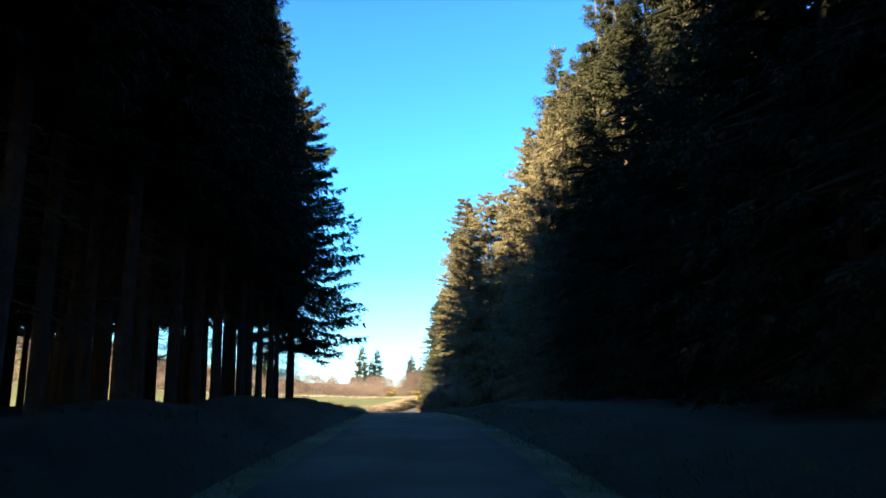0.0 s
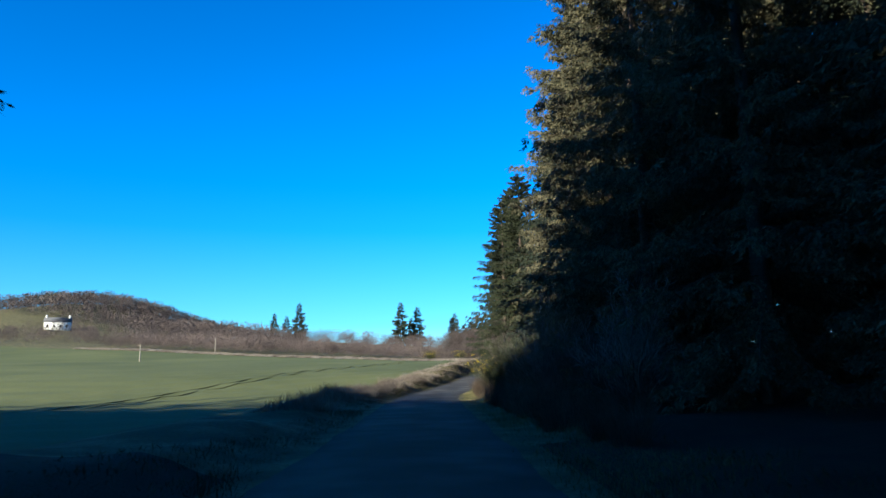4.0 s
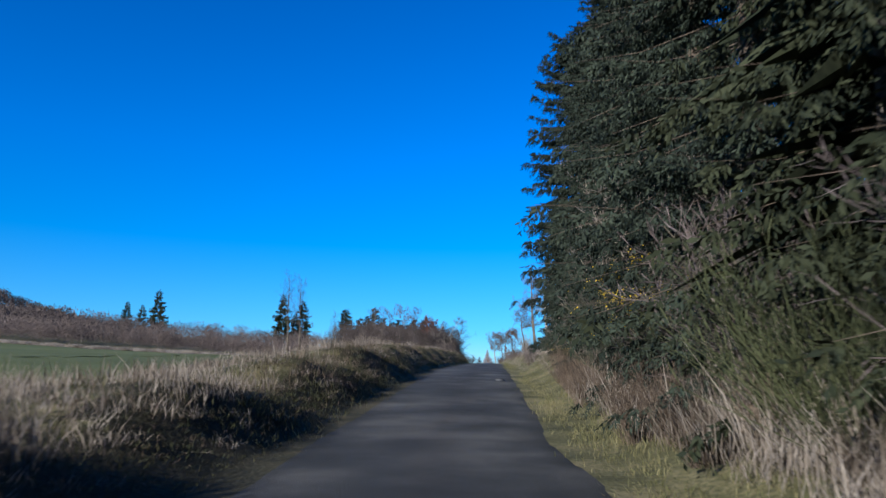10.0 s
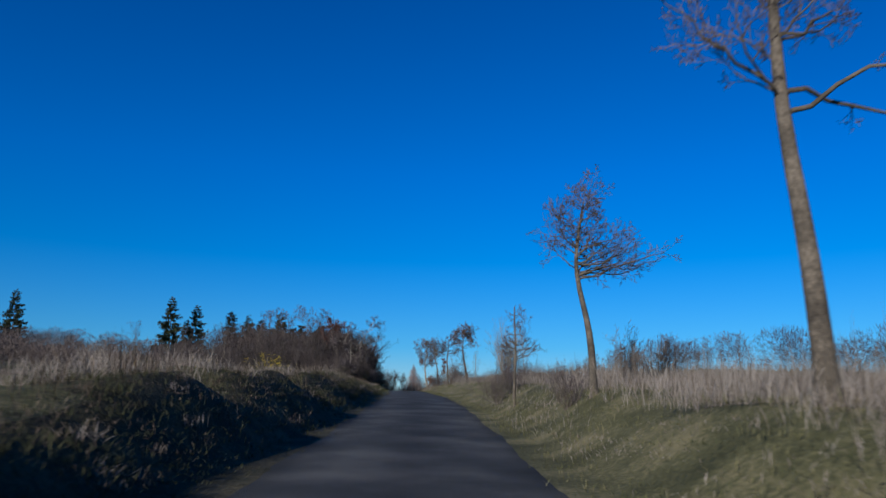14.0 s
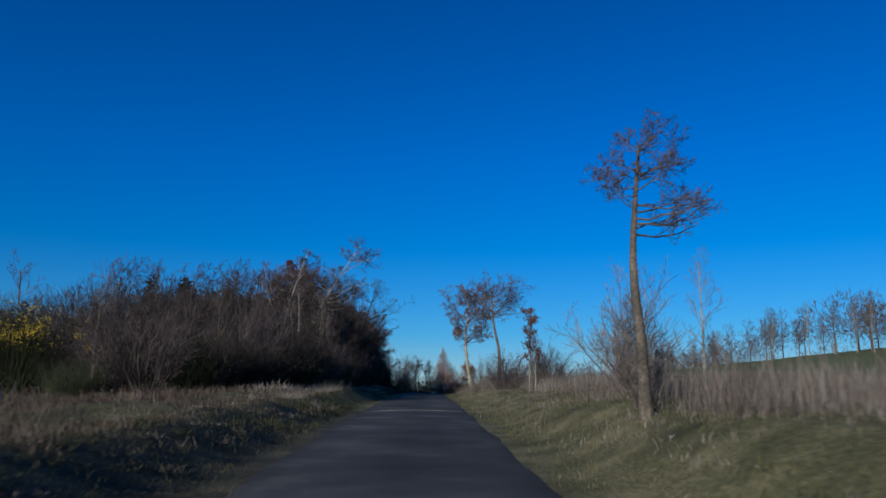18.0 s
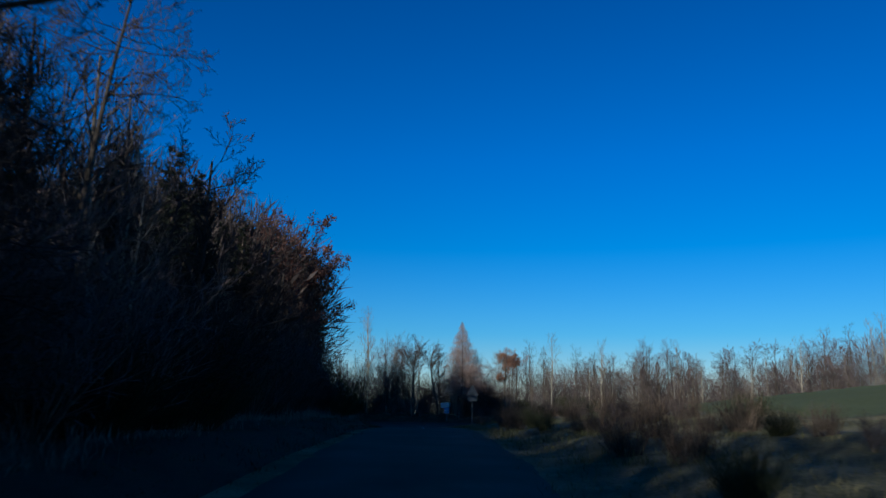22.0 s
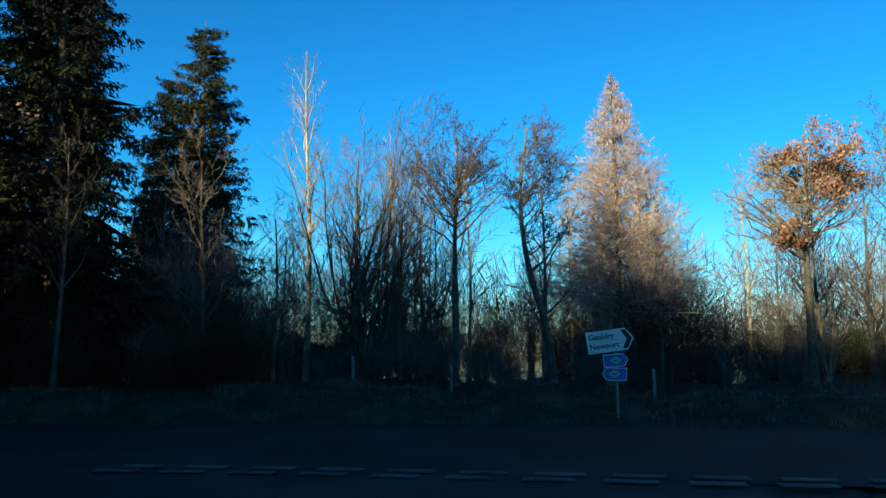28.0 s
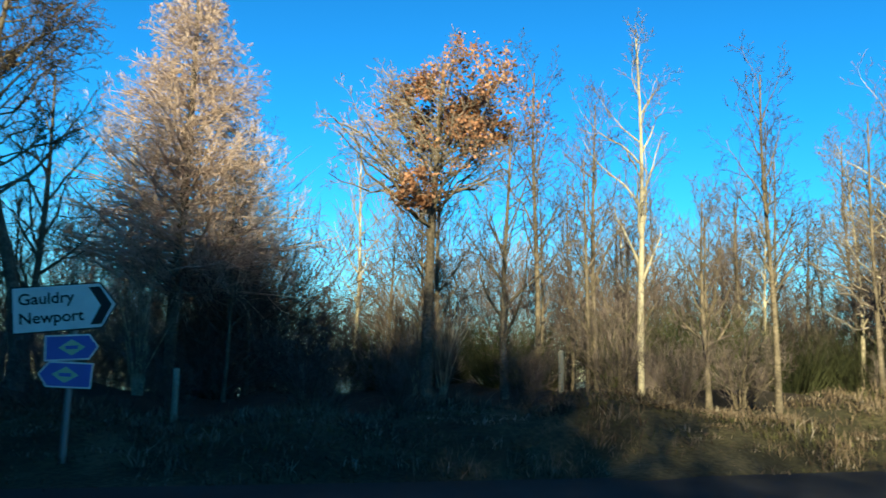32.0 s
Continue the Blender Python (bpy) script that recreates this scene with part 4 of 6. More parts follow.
black_spruce = [spruce("spruce_tree", 20, 65 + i, radius=4.3, clear=0.02, whorl=0.5, per=8, sprays=8, needle="needles_shade", width=0.16, spray=0.22, feather=7, core=0.045, shoot=0.26, full=0.6) for i in range(2)]
far_spruce = [spruce("spruce_tree", 17, 61 + i, radius=4.8, clear=0.03, whorl=0.8, per=7, sprays=7, needle="needles_dark", width=0.18, core=0.08, droop=-0.1) for i in range(2)]
bushy_tree = [bare_tree("broadleaf_tree", 9.0, 71 + i, clear=0.18, limbs=15, spread=0.38, angle=44, rise=0.12, levels=(6, 5, 6), girth=0.014, fine=0.006) for i in range(3)]
slim_tree = [bare_tree("broadleaf_tree", 9.5, 81 + i, clear=0.3, limbs=16, spread=0.28, angle=36, rise=0.14, levels=(6, 4, 6), girth=0.009, fine=0.005, bark=("pale_bark", "bark", "bark")[i], twig=("pale_twig", "twig_dark", "twig")[i]) for i in range(3)]
thorn_tree = [bare_tree("thorn_tree", 6.0, 171 + i, clear=0.10, limbs=24, spread=0.46, angle=58, rise=0.10, levels=(7, 6, 6), girth=0.016, fine=0.006, wobble=0.2, twig="twig_dark", bark="shade_bark") for i in range(3)]
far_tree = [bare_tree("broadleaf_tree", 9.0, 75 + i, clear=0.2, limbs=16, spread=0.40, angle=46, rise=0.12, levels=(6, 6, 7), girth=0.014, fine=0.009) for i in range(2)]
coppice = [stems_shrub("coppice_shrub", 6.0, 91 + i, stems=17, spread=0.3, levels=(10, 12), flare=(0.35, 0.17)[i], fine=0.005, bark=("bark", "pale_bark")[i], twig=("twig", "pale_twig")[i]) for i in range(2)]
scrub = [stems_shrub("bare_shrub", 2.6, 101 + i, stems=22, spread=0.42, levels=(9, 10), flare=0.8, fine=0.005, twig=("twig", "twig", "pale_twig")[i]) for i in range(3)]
# scrub in the shade-darkened bark, for the edge of the roadside wood
dark_scrub = [stems_shrub("bare_shrub", 2.6, 104 + i, stems=22, spread=0.42, levels=(9, 10), flare=0.8, fine=0.005, bark="shade_bark", twig="twig_dark") for i in range(2)]
broom = [thicket_clump("broom_shrub", 2.8, 111 + i, 420, "broom", 0.6, 0.005, radius=1.0) for i in range(2)]
gorse_plain = thicket_clump("gorse_shrub", 1.7, 121, 420, "gorse", 1.0, 0.007, radius=0.9)
gorse_bloom = thicket_clump("gorse_shrub", 2.8, 122, 520, "gorse", 0.8, 0.006, radius=1.0, flowers=3200)
bracken = [thicket_clump("dead_bracken", 1.15, 131 + i, 170, "bracken", 0.6, 0.006, radius=0.7) for i in range(2)]

# ---- first stretch: spruce plantation on both sides ----
def conifer_mass(name, spots, seed, label, clear=0.2, boughs=200):
    """Spruces deep in a plantation, never seen singly: trunks and drooping boughs in one mesh."""
    r = np.random.default_rng(seed)
    spots = np.array(spots, float)
    n = len(spots)
    c = np.stack([spots[:, 0], spots[:, 1], land(spots[:, 0], spots[:, 1])], 1)
    # heights vary with x to shape the shadow that the tops cast
    h = r.uniform(22, 27, n) * np.interp(spots[:, 0], [-62, -46, -39, -24, -15], [1.05, 0.92, 0.72, 0.76, 1.0])
    trunks = tube_arrays(np.stack([c + np.array([0, 0, -0.3]), c + np.stack([0 * h, 0 * h, h], 1)], 1), np.stack([0.012 * h, 0.01 + 0 * h], 1), 6)
    k = 34
    dc, da = np.repeat(c, k, 0), r.random(n * k) * 6.283
    dl = r.uniform(0.5, 1.8, n * k)
    p0 = dc + np.stack([0 * da, 0 * da, r.uniform(1.6, 8.0, n * k)], 1)
    p2 = p0 + np.stack([np.cos(da) * dl, np.sin(da) * dl, r.uniform(-0.5, 0.15, n * k) * dl], 1)
    dead = sliver_arrays(np.stack([p0, (p0 + p2) / 2 + r.normal(0, 0.06, p0.shape), p2], 1), np.full((n * k, 3), 0.017))
    ob = fast_mesh(name, *join_arrays([trunks, dead]), M["spruce_bark"])
    cc, hh = np.repeat(c, boughs, 0), np.repeat(h, boughs)
    up = clear + (1 - clear) * r.random(n * boughs)
    az = r.random(n * boughs) * 6.283
    ln = 3.4 * (1 - (up - clear) / (1 - clear)) ** 0.8 * r.uniform(0.6, 1.1, n * boughs) + 0.25
    base = cc + np.stack([0 * hh, 0 * hh, hh * up], 1)
    tip = base + np.stack([np.cos(az) * ln, np.sin(az) * ln, -0.28 * ln], 1)
    mid = (base + tip) / 2 + np.stack([0 * ln, 0 * ln, 0.08 * ln], 1)
    wide = np.stack([-np.sin(az), np.cos(az), r.normal(0, 0.4, len(az))], 1) * (ln * 0.27)[:, None]
    crown = quads_mesh("crown", np.stack([base, mid + wide, tip, mid - wide], 1), M["needles_shade"], ob)
    return tagged(ob, label, "woodland", kind="stuff")


rng = random.Random(5)
deep = []
# unseen spruces behind the start, added to keep sky light and sun out
for y in np.arange(-64, -14, 4.0):
    deep += [(float(cx(y)) + d + rng.uniform(-0.8, 0.8), float(y) + rng.uniform(-1, 1)) for d in (-34, -29, -24, -19, -14.5, -10, -6.0, 8.6, 13, 18)]
for d in (21.5, 26.5, 31.5):
    deep += [(float(cx(y)) - d + rng.uniform(-0.8, 0.8), float(y) + rng.uniform(-1, 1)) for y in np.arange(-14, 52, 3.6)]
# rows out of view that cast the plantation's shadow over field and lane
rngx = random.Random(99)
for d in np.arange(36.0, 86.0, 4.4):
    deep += [(float(cx(y)) - d + rngx.uniform(-0.8, 0.8), float(y) + rngx.uniform(-1, 1)) for y in np.arange(8, 53, 3.8)]
conifer_mass("plantation", deep, 3, "dark spruces deep inside the plantation, with unseen rows added for shade", clear=0.33)
deep = []
for d in (10.4, 18.6, 28.4):
    deep += [(float(cx(y)) - d + rngx.uniform(-0.9, 0.9) - 0.035 * max(y, 0), float(y) + rngx.uniform(-1.2, 1.2)) for y in np.arange(4, 51, 4.2)]
conifer_mass("plantation", deep, 9, "thin bare-stemmed spruces inside the plantation", clear=0.42, boughs=90)
deep = []
for d in (17.5, 22.5):
    deep += [(float(cx(y)) + d + rng.uniform(-0.8, 0.8), float(y) + rng.uniform(-1, 1)) for y in np.arange(-14, 147, 4.6)]
conifer_mass("plantation", deep, 4, "dark spruces behind the roadside rows")
for row, d in enumerate((5.8, 8.6, 12.0, 16.4)):
    y = (-14.0 if row < 4 else 24.0) + 1.3 * row
    while y < 51 - 0.4 * row:
        x = float(cx(y)) - d - rng.uniform(-0.5, 0.5) - 0.035 * max(y, 0)
        if not (row == 0 and 46.5 < y):
            plant(rng.choice(dark_edge) if row == 0 else rng.choice(forest_spruce) if row < 3 else inner_spruce, x, y, "tall plantation spruce with a bare lower trunk and dead twigs", "spruce", "plantation spruces", scale=rng.uniform(0.82, 0.98))
        y += rng.uniform(2.3, 3.2) if row < 3 else rng.uniform(3, 4.2)
for row, d in enumerate((7.2, 10.2, 20.0, 24.0)):
    for y in np.arange(4.0 + row, 47.0, 4.2):
        plant(rng.choice(forest_spruce), float(cx(y)) - d + rng.uniform(-0.5, 0.5) - 0.035 * y, float(y) + rng.uniform(-1, 1), "slender plantation spruce with a bare trunk and dead twigs", "spruce", "plantation spruces", scale=rng.uniform(0.68, 0.88))
for i in range(13):
    plant(rng.choice(forest_spruce), -11.6 - 1.25 * i + rng.uniform(-0.4, 0.4), 50.5 - 0.3 * i + rng.uniform(-1.5, 0.5), "slender plantation spruce with a bare trunk and dead twigs", "spruce", "plantation spruces", scale=rng.uniform(0.66, 0.86))
plant(corner_spruce, -10.0, 49.8, "spruce at the plantation corner with wide drooping boughs", "spruce", "plantation spruces", turn=40)

y = -12.0
while y < 144:
    d = float(np.interp(y, [0, 42, 48, 62, 66, 80, 86, 102, 108, 148], [9.6, 9.6, 11.0, 10.6, 7.4, 7.2, 8.6, 8.6, 5.7, 5.6])) + rng.uniform(-0.6, 0.6)
    # blackened needles paint shade on the spruces below y 38 and at 115 to 124.5
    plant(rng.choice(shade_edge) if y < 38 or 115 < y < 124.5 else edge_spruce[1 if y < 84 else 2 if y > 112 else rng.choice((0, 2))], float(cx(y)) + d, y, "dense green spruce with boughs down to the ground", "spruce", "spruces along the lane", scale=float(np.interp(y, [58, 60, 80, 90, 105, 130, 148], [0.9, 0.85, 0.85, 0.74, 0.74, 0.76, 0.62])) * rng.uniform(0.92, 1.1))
    y += rng.uniform(3.4, 4.6) if y < 84 else rng.uniform(2.8, 3.8)
y = -10.0
while y < 143:
    plant(tall_spruce[rng.randrange(2)], float(cx(y)) + 13.0 + rng.uniform(-1, 1), y, "tall spruce standing behind the roadside trees", "spruce", "spruces along the lane", scale=float(np.interp(y, [60, 90, 148], [1.0, 0.82, 0.7])) * rng.uniform(0.9, 1.08))
    y += rng.uniform(4.2, 5.6)
end_spruce = spruce("spruce_tree", 14, 19, radius=2.8, full=0.3, clear=0.02, whorl=0.36, per=9, sprays=10, needle="needles_blue", width=0.11, spray=0.2, feather=17, core=0, shoot=0.14, hang=0.9, droop=0.34)
for x, y, s in ((3.6, 149.6, 1.1), (3.9, 148.2, 0.4), (5.3, 148.8, 0.5), (6.6, 150.4, 1.2), (4.6, 146.4, 1.0), (9.6, 152.0, 1.1), (6.0, 147.6, 0.62), (7.8, 149.0, 0.6), (2.7, 148.4, 0.5), (3.3, 146.2, 0.56), (3.0, 144.2, 0.45)):
    plant(end_spruce, x, y, "dense dark spruce at the end of the wood, boughs hanging low", "spruce", "spruces along the lane", scale=s)
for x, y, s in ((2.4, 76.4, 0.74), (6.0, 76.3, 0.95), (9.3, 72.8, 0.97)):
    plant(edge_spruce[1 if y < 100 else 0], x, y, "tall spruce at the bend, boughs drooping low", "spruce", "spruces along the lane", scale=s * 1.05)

# scrub in front of the right-hand spruces
y = 66.0
while y < 143:
    d = 4.5 + rng.uniform(-0.5, 1.8)
    pick = rng.random()
    if pick < (0.34 if y < 108 else 0.12):
        plant(broom[rng.randrange(2)], float(cx(y)) + d + 0.6, y, "tall grey-green broom bush on the verge", "shrub", "verge shrubs", scale=rng.uniform(0.75, 1.1))
    elif pick < 0.82:
        plant(scrub[rng.randrange(3)], float(cx(y)) + d, y, "bare twiggy shrub on the verge", "shrub", "verge shrubs", scale=rng.uniform(0.6, 1.35))
    else:
        plant(gorse_plain, float(cx(y)) + d, y, "dark green gorse bush on the verge", "gorse", "verge shrubs", scale=rng.uniform(0.8, 1.4))
    y += rng.uniform(0.42, 0.8)
y = 60.0
while y < 143:
    plant(bracken[rng.randrange(2)], float(cx(y)) + 3.3 + rng.uniform(-0.2, 0.7), y, "clump of dead brown bracken and stalks", "bracken", "dead bracken clumps", scale=rng.uniform(0.55, 1.0))
    y += rng.uniform(0.9, 1.6)
for y, d, s in ((88, 4.0, 0.7), (111.5, 4.1, 1.05), (118, 5.6, 0.5), (131, 5.8, 0.5), (144.5, 4.1, 0.42), (135.5, 5.4, 0.85)):
    plant(gorse_bloom, float(cx(y)) + d, y, "gorse bush with bright yellow flowers", "gorse", "flowering gorse", scale=s)
for y, d, s in ((99.6, 4.6, 0.4), (125.5, 5.4, 0.8), (129.5, 4.9, 0.84), (132.0, 5.0, 0.9), (134.6, 4.8, 0.86), (109.3, 4.8, 0.85), (137, 5.4, 1.0), (121, 5.8, 0.7)):
    plant(coppice[1], float(cx(y)) + d, y, "pale leafless willow with many stems", "willow", "verge willows", scale=s)

# tall grey shrubs before the dark spruces
for y, d, z in ((105.0, 5.4, 0.8), (108.0, 5.3, 0.75), (126.8, 4.9, 0.45), (130.5, 4.7, 0.5), (134.0, 4.7, 0.5), (138.0, 4.9, 0.45)):
    plant(coppice[0], float(cx(y)) + d, y, "tall grey leafless shrub with dense twigs", "shrub", "verge shrubs", scale=z)
for y, d, z in ((100.6, 5.0, 1.0), (103.4, 4.9, 1.25), (107.2, 4.8, 1.1), (124.5, 4.8, 0.95), (128.5, 4.6, 1.0), (132.4, 4.5, 1.05), (136.2, 4.6, 1.0)):
    plant(broom[int(y) % 2], float(cx(y)) + d, y, "tall grey-green broom bush on the verge", "shrub", "verge shrubs", scale=z)
plant(gorse_bloom, 0.2, 129.0, "gorse bush with bright yellow flowers", "gorse", "flowering gorse", scale=1.0)

# ---- open stretch: single trees on the right-hand verge ----
def lone(x, y, tree, label, turn=0):
    return stand(tree, x, y, label, "tree", "", turn, copy=False)


lone(5.4, 165.0, crown_tree("birch_tree", [(0, 0), (-0.06, 1.6), (-0.16, 2.85), (-0.2, 3.9), (-0.08, 4.75)], [(-0.25, 4.5, 1.05, 0.55, 8), (1.0, 3.75, 0.75, 0.28, 4), (-1.1, 3.5, 0.65, 0.4, 4), (0.35, 4.65, 0.45, 0.35, 3), (-0.9, 2.9, 0.4, 0.3, 2)], 201, girth=0.085, limbs=30, levels=(6, 6, 5), fork=2.6, climb=0.55, bark="birch"), "pale-barked leafless birch with a high open crown")
lone(7.15, 177.7, crown_tree("ash_tree", [(0.1, 0), (-0.05, 1.6), (-0.2, 3.3), (-0.2, 5.0), (-0.3, 7.0)], [(-0.1, 5.7, 1.15, 1.35, 14), (-1.0, 4.2, 0.8, 0.5, 4), (2.9, 4.2, 0.7, 0.25, 0.5), (1.6, 4.0, 0.7, 0.2, 0.5), (0.5, 4.7, 0.7, 0.4, 3)], 202, girth=0.125, limbs=34, levels=(6, 6, 5), fork=2.9, climb=0.45), "leafless roadside tree with one long low limb")
lone(7.95, 186.2, crown_tree("alder_tree", [(0, 0), (0.03, 0.95), (-0.1, 1.7), (-0.32, 2.4), (-0.34, 3.0), (-0.1, 4.2)], [(-0.25, 3.65, 1.05, 0.8, 10), (1.05, 3.2, 0.8, 0.5, 6), (0.05, 4.4, 0.5, 0.5, 3)], 213, girth=0.085, limbs=44, levels=(6, 6, 5), fork=2.35, climb=0.5), "small leafless tree with a bent trunk")
lone(8.38, 193.9, crown_tree("sapling_tree", [(0, 0), (-0.02, 0.7), (0.04, 1.4), (0.05, 2.2), (0.0, 3.1)], [(0.15, 2.55, 0.42, 0.7, 10), (-0.25, 1.85, 0.3, 0.35, 5), (0.75, 1.9, 0.35, 0.16, 3)], 204, girth=0.05, limbs=34, levels=(5, 5, 4), fork=1.25, climb=0.6, fine=0.003), "slender leafless sapling on the verge")
lone(15.2, 232.6, crown_tree("oak_tree", [(0, 0), (-0.08, 1.0), (-0.28, 1.9), (-0.40, 2.7), (-0.3, 3.8)], [(-0.25, 4.15, 1.0, 0.7, 10), (-0.9, 3.5, 0.45, 0.4, 3), (0.5, 3.5, 0.5, 0.4, 3)], 205, girth=0.10, limbs=28, levels=(6, 6, 4), fork=2.3, climb=0.6, leaves=2600, leaf=0.075, leaf_low=26, leaf_mat="dry_leaf"), "young oak with a few russet leaves remaining")
lone(16.1, 245.8, crown_tree("alder_tree", [(0, 0), (0.02, 1.2), (-0.13, 2.4), (-0.02, 3.4), (0.12, 4.6)], [(0.22, 4.5, 0.75, 0.65, 9), (-0.6, 3.95, 0.5, 0.3, 4), (1.05, 3.6, 0.65, 0.3, 5)], 206, girth=0.105, limbs=28, levels=(6, 6, 5), fork=3.0, climb=0.4), "leafless tree with a flat leaning crown")
lone(21.5, 291.0, crown_tree("oak_tree", [(0, 0), (-0.2, 1.1), (-0.42, 2.4), (-0.56, 3.9), (-0.4, 5.2), (-0.2, 7.6)], [(0.0, 6.6, 2.1, 1.95, 18), (-1.3, 4.8, 0.75, 0.7, 3), (0.95, 4.9, 0.8, 0.65, 3)], 207, girth=0.145, limbs=60, levels=(6, 6, 5), fork=3.7, climb=0.7, bark="pale_bark", leaves=15000, leaf=0.055, leaf_low=40, leaf_mat="dry_leaf"), "oak with a round crown of small dry leaves")
lone(20.8, 278.2, crown_tree("oak_tree", [(0, 0), (-0.04, 1.35), (0.02, 2.25), (-0.15, 3.0), (-0.36, 3.8), (-0.42, 5.9)], [(0.0, 5.85, 1.7, 1.1, 14), (-1.3, 4.5, 0.65, 0.4, 3), (0.8, 5.0, 1.0, 0.4, 4)], 208, girth=0.12, limbs=44, levels=(6, 6, 5), fork=4.15, climb=0.6), "leafless oak with wide spreading limbs")
sap = bare_tree("oak_sapling", 3.4, 209, clear=0.30, limbs=16, spread=0.20, angle=45, rise=0.1, girth=0.01, levels=(5, 3), leaves=1100, leaf=0.075, leaf_from=0.25, leaf_mat="rust_leaf")
lone(19.3, 265.0, sap, "young planted oak with russet leaves")
for side in (-0.13, 0.13):
    fast_mesh("stake", *tube_arrays(np.array([[(side, 0, -0.2), (side, 0, 1.15)]]), np.full((1, 2), 0.022), 6), M["wood"], sap, "thin wooden stake")
for y, d, s, k in ((214, 6.5, 0.6, 0), (189.5, 5.6, 0.55, 2), (191.5, 7.4, 0.6, 0), (187.0, 3.4, 0.4, 1), (197.9, 2.95, 0.55, 0), (198.4, 3.5, 0.5, 1), (247, 4.2, 0.6, 2), (249.5, 4.8, 1.0, 2), (252, 5.6, 0.8, 1), (273, 4.2, 0.8, 0), (275, 5.0, 1.0, 1), (285, 8.2, 1.25, 2), (288, 9.2, 1.3, 1), (157, 3.3, 0.45, 0)):
    plant(scrub[k], float(cx(y)) + d, y, "bare twiggy bush on the rough verge", "shrub", "open verge bushes", scale=s)
for y, d, s in ((218, 4.9, 0.6), (252, 5.4, 0.7)):
    plant(slim_tree[0], float(cx(y)) + d + 2.0, y, "thin leafless verge tree", "tree", "verge trees", scale=s * 0.5)
for x, y, s in ((12.8, 211.6, 0.55), (13.4, 212.6, 0.5)):
    plant(coppice[1], x, y, "pale leafless bush with upright stems", "shrub", "open verge bushes", scale=s)
plant(scrub[1], 2.3, 155.4, "dark twiggy bush on the verge", "shrub", "open verge bushes", scale=0.42)
for x, y, s in ((-8.6, 140.5, 0.27), (-8.3, 141.2, 0.25), (-6.9, 137.0, 0.14)):
    plant(slim_tree[1], x, y, "thin leafless sapling on the bank", "tree", "bank saplings", scale=s)

# ---- left-hand thicket and dark wood ----
y = 268.0
while y < 347:
    for row in range(6):
        d = 6.4 + row * 2.8 + rng.uniform(-1.0, 1.0) + 4.0 * smooth(275, 262, y)
        x = float(cx(y)) - d
        p = rng.random()
        near_end = y > 306
        lump = 1 + 0.16 * math.sin(0.42 * y + 0.9 * row) + 0.1 * math.sin(0.17 * y + row)
        if y > 322 and row < 2 and p > 0.3:
            continue
        if p < 0.62 and not near_end or p < 0.3:
            plant(thorn_tree[rng.randrange(3)], x, y, "dense rounded leafless thorn in the roadside wood", "tree", "trees of the roadside wood", scale=lump * rng.uniform(0.66, 0.95) * float(0.74 + 0.26 * smooth(274, 282, y)) + float(0.2 * smooth(284, 296, y) + 0.15 * smooth(300, 310, y) - 0.15 * smooth(316, 326, y)))
        elif p < 0.78:
            plant(bushy_tree[rng.randrange(3)], x, y, "leafless tree in the roadside wood", "tree", "trees of the roadside wood", scale=rng.uniform(0.42, 0.58) + float(0.18 * smooth(284, 296, y) + 0.2 * smooth(300, 310, y) - 0.15 * smooth(316, 326, y)))
        elif p < 0.88:
            plant(slim_tree[1 + rng.randrange(2)], x, y, "slim leafless tree in the roadside wood", "tree", "trees of the roadside wood", scale=rng.uniform(0.38, 0.54) + float(0.15 * smooth(284, 296, y) + 0.2 * smooth(300, 310, y) - 0.15 * smooth(316, 326, y)))
        else:
            plant(coppice[0], x, y, "dense leafless coppice in the wood", "shrub", "coppice of the roadside wood", scale=rng.uniform(0.55, 0.85))
    y += rng.uniform(2.4, 3.2)
y = 262.0
while y < 346:
    d = 5.2 + rng.uniform(-0.4, 2.4) + 5.0 * smooth(272, 260, y)
    plant((dark_scrub[0], dark_scrub[1], gorse_plain, dark_scrub[0], scrub[1])[rng.randrange(5)], float(cx(y)) - d, y, "tangled shrub at the edge of the wood", "shrub", "wood edge shrubs", scale=rng.uniform(0.8, 1.5))
    y += rng.uniform(0.45, 0.9)
for x, y, s in ((-2.3, 268.5, 1.35), (-10.5, 270, 1.1), (3.0, 281, 0.75), (-20, 285, 1.2)):
    plant(gorse_bloom, x, y, "gorse in yellow flower at the wood's edge", "gorse", "flowering gorse", scale=s)
lone(8.0, 290.5, crown_tree("birch_tree", [(0, 0), (0.5, 2.2), (1.6, 5.0), (3.2, 8.0), (4.9, 10.6)], [(3.4, 8.0, 1.9, 1.2, 8), (2.2, 6.2, 1.8, 0.9, 6), (4.9, 10.0, 1.4, 1.0, 7), (5.0, 7.4, 1.4, 0.6, 5), (1.2, 8.0, 1.2, 1.0, 4)], 386, girth=0.10, limbs=50, levels=(7, 6, 5), fork=2.4, climb=0.5, bark="birch", twig="twig", fine=0.006, reach=0.55), "leaning pale birch at the edge of the thicket")
lone(7.0, 289.5, crown_tree("birch_tree", [(0, 0), (0.15, 2.4), (0.6, 5.0), (1.3, 7.6), (2.1, 10.0)], [(0.9, 7.4, 1.5, 1.7, 9), (2.0, 9.4, 1.2, 1.1, 7), (2.0, 6.0, 1.3, 0.8, 4), (-0.7, 7.8, 1.1, 1.2, 5)], 376, girth=0.09, limbs=48, levels=(7, 6, 5), fork=2.4, climb=0.9, bark="birch", fine=0.006, reach=0.55), "leaning pale birch at the edge of the thicket")
